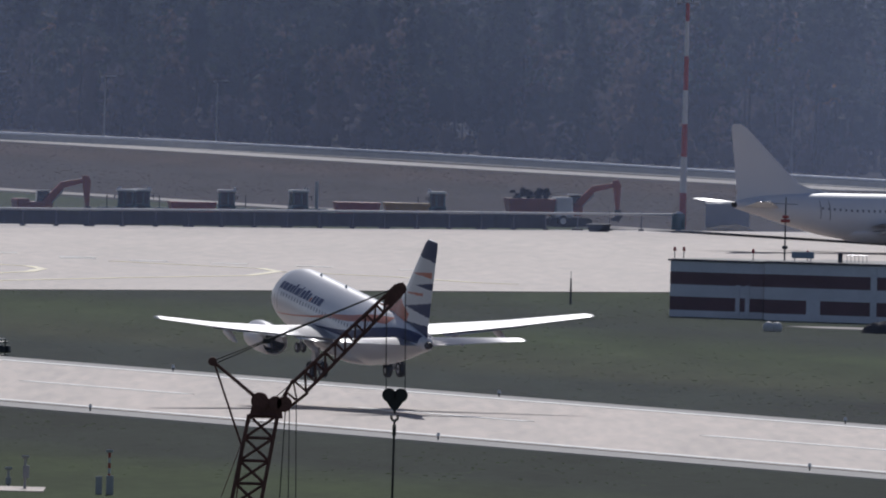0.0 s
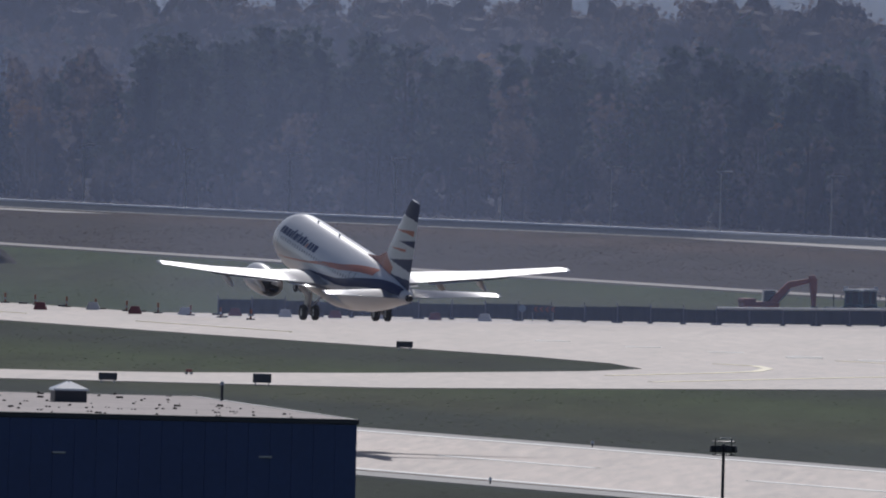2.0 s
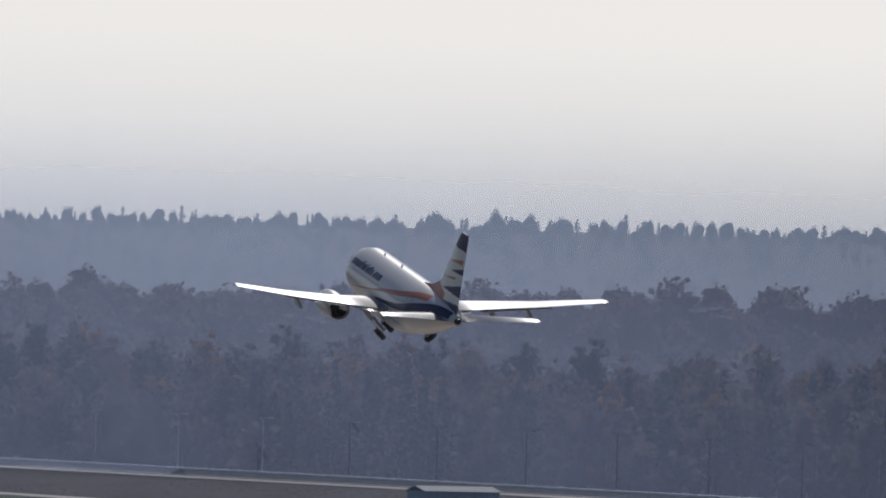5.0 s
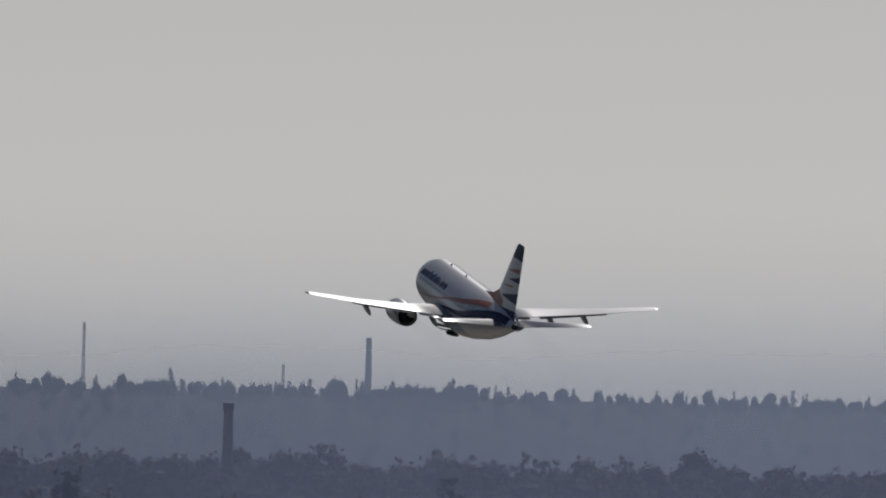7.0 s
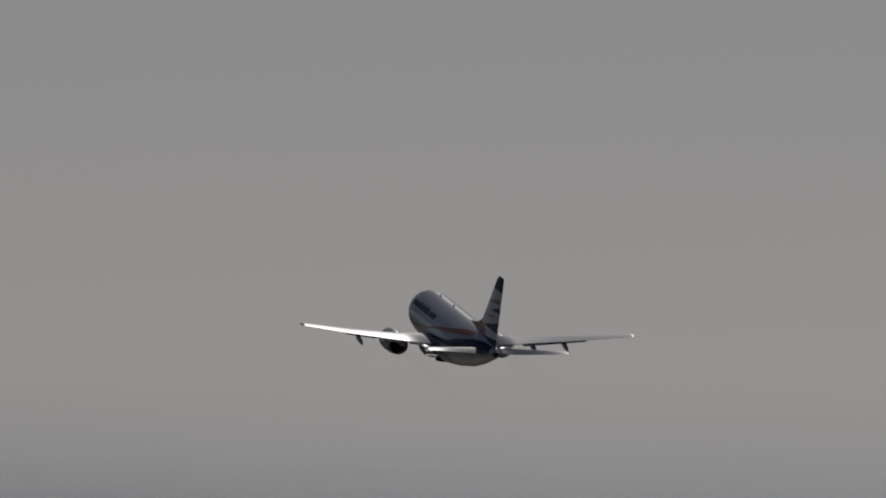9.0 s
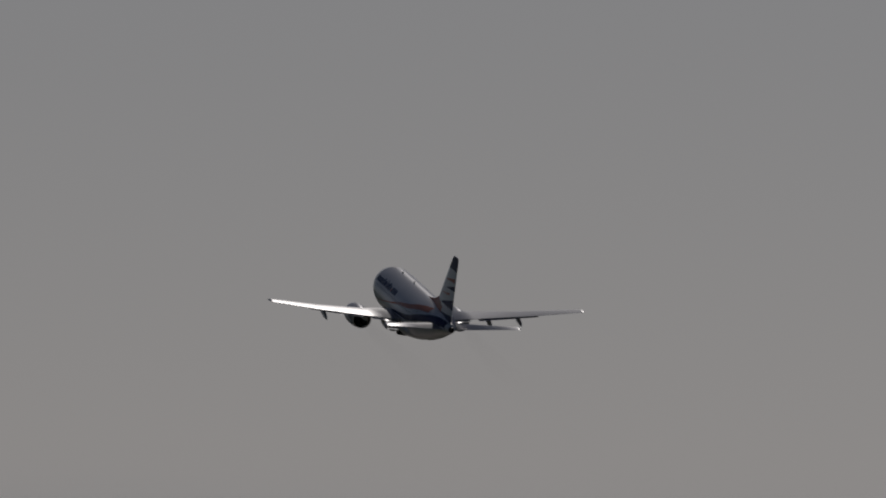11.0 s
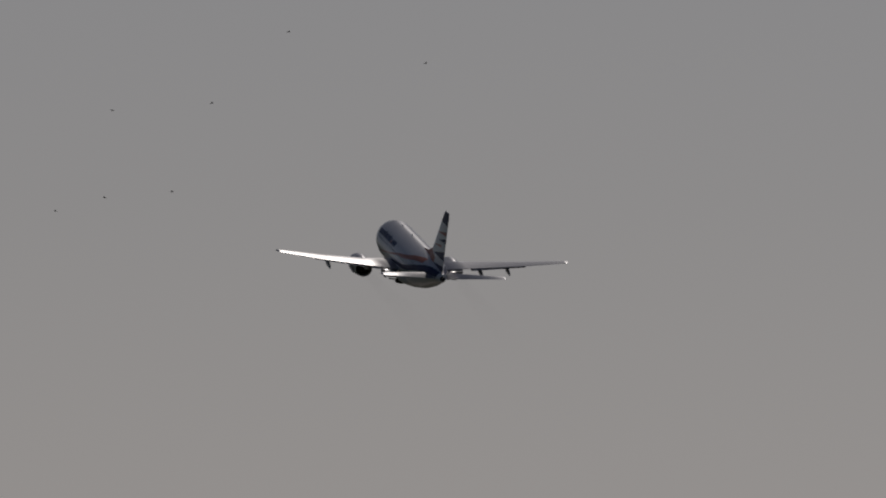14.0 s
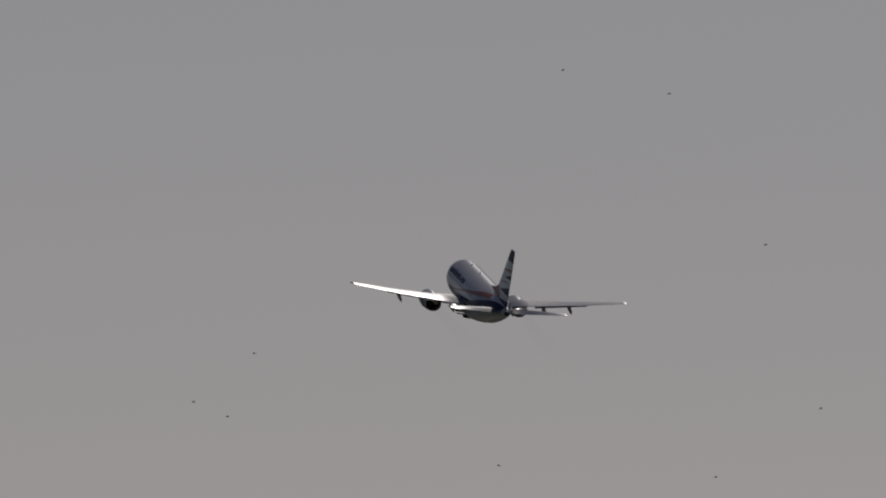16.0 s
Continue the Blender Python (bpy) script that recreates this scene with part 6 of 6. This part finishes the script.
def tufts(name, count, n0, n1, tall, tint, label, seed):
    """Upright tufts of blades scattered over the open ground."""
    r = np.random.default_rng(seed)
    s, n = r.uniform(1500, 3650, count), r.uniform(n0, n1, count)
    x, y = HX * s + NX * n, HY * s + NY * n
    ok = (x / y > -0.10) & (x / y < 0.045) & (y > 1500)
    ok &= np.array([not paved(*q) for q in zip(x, y, s, n)])
    x, y = x[ok], y[ok]
    m = len(x)
    h = tall * r.uniform(0.4, 1.25, m) * (1 + 0.5 * np.sin(x * 0.11 + 2 * np.sin(y * 0.013)))
    w = r.uniform(0.04, 0.22, m)
    a = r.uniform(0, np.pi, m)
    dx, dy = np.cos(a) * w, np.sin(a) * w * 0.5
    lx, ly = r.normal(0, 0.03, m), r.normal(0, 0.03, m)
    z = np.zeros(m)
    v = np.stack([np.stack([x - dx, y - dy, z], 1), np.stack([x + dx, y + dy, z], 1), np.stack([x + dx * 0.7 + lx, y + dy + ly, h], 1), np.stack([x - dx * 0.8 + lx, y - dy + ly, h * 0.8], 1)], 1).reshape(-1, 3)
    tagged(new(name, quads_mesh(name, v, v[:0], [LEAF[tint]])), label, "grass", kind="stuff")


tufts("grass", 120000, 560, 948, 0.018, "grass", "short green mown grass tufts between the pavements", 21)
tufts("dry_stalks", 60000, 958, 1085, 0.028, "straw", "dry brown stalks on the fallow field", 22)


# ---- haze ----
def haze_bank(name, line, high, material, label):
    """A long low upright sheet along a line of places, standing in for a bank of haze."""
    bm = B()
    cols = []
    for x, y in line:
        cols.append([bm.verts.new((x, y + 3.0 * math.sin(z * 0.09 + x * 0.02), z)) for z in range(0, high + 1, 6)])
    for a, b in zip(cols, cols[1:]):
        for k in range(len(a) - 1):
            bm.faces.new((a[k], b[k], b[k + 1], a[k + 1]))
    tagged(part(name, bm, material, smooth=True), label, "haze", kind="stuff")


# see-through sheets whose blue tint imitates haze in the air
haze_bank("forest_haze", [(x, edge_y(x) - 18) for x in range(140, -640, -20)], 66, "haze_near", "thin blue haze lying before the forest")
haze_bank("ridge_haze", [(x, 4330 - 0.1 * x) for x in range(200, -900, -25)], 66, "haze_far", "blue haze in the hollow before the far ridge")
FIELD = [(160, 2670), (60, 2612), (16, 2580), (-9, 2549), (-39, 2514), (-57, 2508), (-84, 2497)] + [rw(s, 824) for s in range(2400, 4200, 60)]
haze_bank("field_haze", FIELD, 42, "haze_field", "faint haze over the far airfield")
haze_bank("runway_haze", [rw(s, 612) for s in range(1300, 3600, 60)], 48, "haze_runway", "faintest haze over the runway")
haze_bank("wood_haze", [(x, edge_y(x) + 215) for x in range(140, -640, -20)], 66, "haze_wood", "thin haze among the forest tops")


# ---- birds ----
def bird():
    """A small dark bird in flight, its wings half raised."""
    t = thing("bird", "small dark bird in flight against the grey sky", "bird", "birds in the sky")
    bm = B()
    loft(bm, [[Vector((x, r * math.cos(a), 0.9 * r * math.sin(a))) for a in [2 * math.pi * k / 8 for k in range(8)]] for x, r in ((0.13, 0.008), (0.10, 0.026), (0.05, 0.034), (-0.03, 0.036), (-0.09, 0.02), (-0.15, 0.026), (-0.17, 0.006))])
    part("body", bm, "bird_dark", t, smooth=True)
    for side in (1, -1):
        bm = B()
        loft(bm, [foil(0.06, 0.10, side * 0.02, 0.015, 0.09), foil(0.07, 0.08, side * 0.09, 0.055, 0.07), foil(0.03, 0.05, side * 0.15, 0.06, 0.05), foil(-0.02, 0.01, side * 0.2, 0.05, 0.05)])
        part("wing", bm, "bird_dark", t)
    return t


BIRD_FAR = 2100.0


def bird_place(t, x, y):
    """Where a bird flies that stands x, y degrees from the middle of the view, which turns at the end of the clip."""
    m = aim(-8.3530 - 0.3598 * (t - 15.5), 1.1763 + 0.1092 * (t - 15.5))
    return m @ Vector((math.tan(radians(x)) * BIRD_FAR, math.tan(radians(y)) * BIRD_FAR, -BIRD_FAR))


# for each: degrees across and up at 15.6 s and at 16.0 s
BIRDS = [((-0.411, -0.121), (-0.378, -0.209)), ((-0.568, -0.221), (-0.500, -0.307)), ((-0.477, -0.263), (-0.432, -0.336)), ((0.479, 0.084), (0.646, 0.008)),
         ((0.537, -0.207), (0.757, -0.320)), ((0.353, -0.352), (0.547, -0.457)), ((0.078, 0.454), (0.240, 0.358)), ((-0.022, -0.336), (0.112, -0.434)), ((0.30, 0.41), (0.453, 0.311)), ((0.833, -0.015), (1.02, -0.10)), ((0.830, 0.485), (1.0, 0.40))]
FLOCK = [bird() for k in BIRDS]


# ---- what moves ----
def motions():
    flight = [
        (0.0, pose(-10.13, 1811.22, 7.22, -1.35, -7.24, 108.75)),
        (0.5, pose(-22.59, 1843.56, 8.77, -0.99, -8.35, 108.75)),
        (1.0, pose(-35.12, 1876.04, 10.42, -0.24, -8.91, 108.75)),
        (1.5, pose(-47.69, 1908.66, 12.31, -0.08, -9.29, 108.75)),
        (2.0, pose(-60.32, 1941.42, 14.49, -0.21, -9.51, 108.75)),
        (2.5, pose(-73.01, 1974.32, 16.95, -1.01, -9.90, 108.75)),
        (3.0, pose(-85.75, 2007.36, 19.62, -1.29, -9.99, 108.75)),
        (3.5, pose(-98.54, 2040.54, 22.44, -0.75, -9.93, 108.75)),
        (4.0, pose(-111.39, 2073.86, 25.36, 0.03, -9.83, 108.75)),
        (4.5, pose(-124.29, 2107.32, 28.34, 0.78, -9.72, 108.75)),
        (5.0, pose(-137.24, 2140.92, 31.36, 1.19, -9.68, 108.75)),
        (5.5, pose(-150.25, 2174.66, 34.42, 1.35, -9.67, 108.75)),
        (6.0, pose(-163.32, 2208.54, 37.52, 1.34, -9.69, 108.75)),
        (6.5, pose(-176.43, 2242.56, 40.62, 1.24, -9.73, 108.75)),
        (7.0, pose(-189.60, 2276.72, 43.71, 1.14, -9.78, 108.75)),
        (7.5, pose(-202.83, 2311.02, 46.78, 0.99, -9.85, 108.75)),
        (8.0, pose(-216.11, 2345.46, 49.86, 0.75, -9.93, 108.75)),
        (8.5, pose(-229.44, 2380.04, 52.93, 0.51, -10.03, 108.75)),
        (9.0, pose(-242.83, 2414.76, 56.01, 0.34, -10.14, 108.75)),
        (9.5, pose(-256.27, 2449.62, 59.08, 0.27, -10.28, 108.75)),
        (10.0, pose(-269.77, 2484.62, 62.16, 0.27, -10.46, 108.75)),
        (10.5, pose(-283.31, 2519.77, 65.24, 0.33, -10.65, 108.75)),
        (11.0, pose(-296.92, 2555.05, 68.31, 0.42, -10.85, 108.75)),
        (11.5, pose(-310.58, 2590.47, 71.39, 0.52, -11.03, 108.75)),
        (12.0, pose(-324.29, 2626.03, 74.47, 0.62, -11.18, 108.75)),
        (12.5, pose(-338.05, 2661.73, 77.54, 0.69, -11.29, 108.75)),
        (13.0, pose(-351.87, 2697.57, 80.62, 0.68, -11.35, 108.75)),
        (13.5, pose(-365.74, 2733.56, 83.70, 0.63, -11.39, 108.75)),
        (14.0, pose(-379.67, 2769.68, 86.78, 0.66, -11.41, 108.75)),
        (14.5, pose(-393.65, 2805.94, 89.86, 0.87, -11.40, 108.75)),
        (15.0, pose(-407.69, 2842.34, 92.94, 1.32, -11.36, 108.75)),
        (15.5, pose(-421.78, 2878.89, 96.01, 1.92, -11.29, 108.75)),
        (16.0, pose(-435.92, 2915.57, 99.09, 2.53, -11.22, 108.75)),
    ]
    walk(LINER, flight)
    walk(SMOKE, flight)
    for leg, side in LEGS:
        rows = []
        for t, turn in ((0.0, 0), (3.3, 0), (4.0, 14), (4.5, 30), (5.5, 58), (7.0, 80), (7.8, 86), (16.0, 86)):
            rows.append((t, pose(-15.35, side * 2.55, -1.55, -side * turn, 0, 0)))
        walk(leg, rows)
    for k, (ob, (a, b)) in enumerate(zip(FLOCK, BIRDS)):
        p, q = bird_place(15.6, *a), bird_place(16.0, *b)
        way = (q - p) / 0.4
        turn = math.degrees(math.atan2(way.y, way.x)) + 25 * math.sin(2.3 * k)
        walk(ob, [(t, pose(*(p + way * (t - 15.6)), 20 * math.sin(k * 1.9), -8, turn)) for t in (0.0, 4.0, 8.0, 12.0, 16.0)])
    walk(NOSE, [(t, pose(-4.2, 0, -1.75, 0, turn, 0)) for t, turn in ((0.0, 0), (3.3, 0), (5.0, -45), (6.5, -88), (16.0, -88))])


motions()
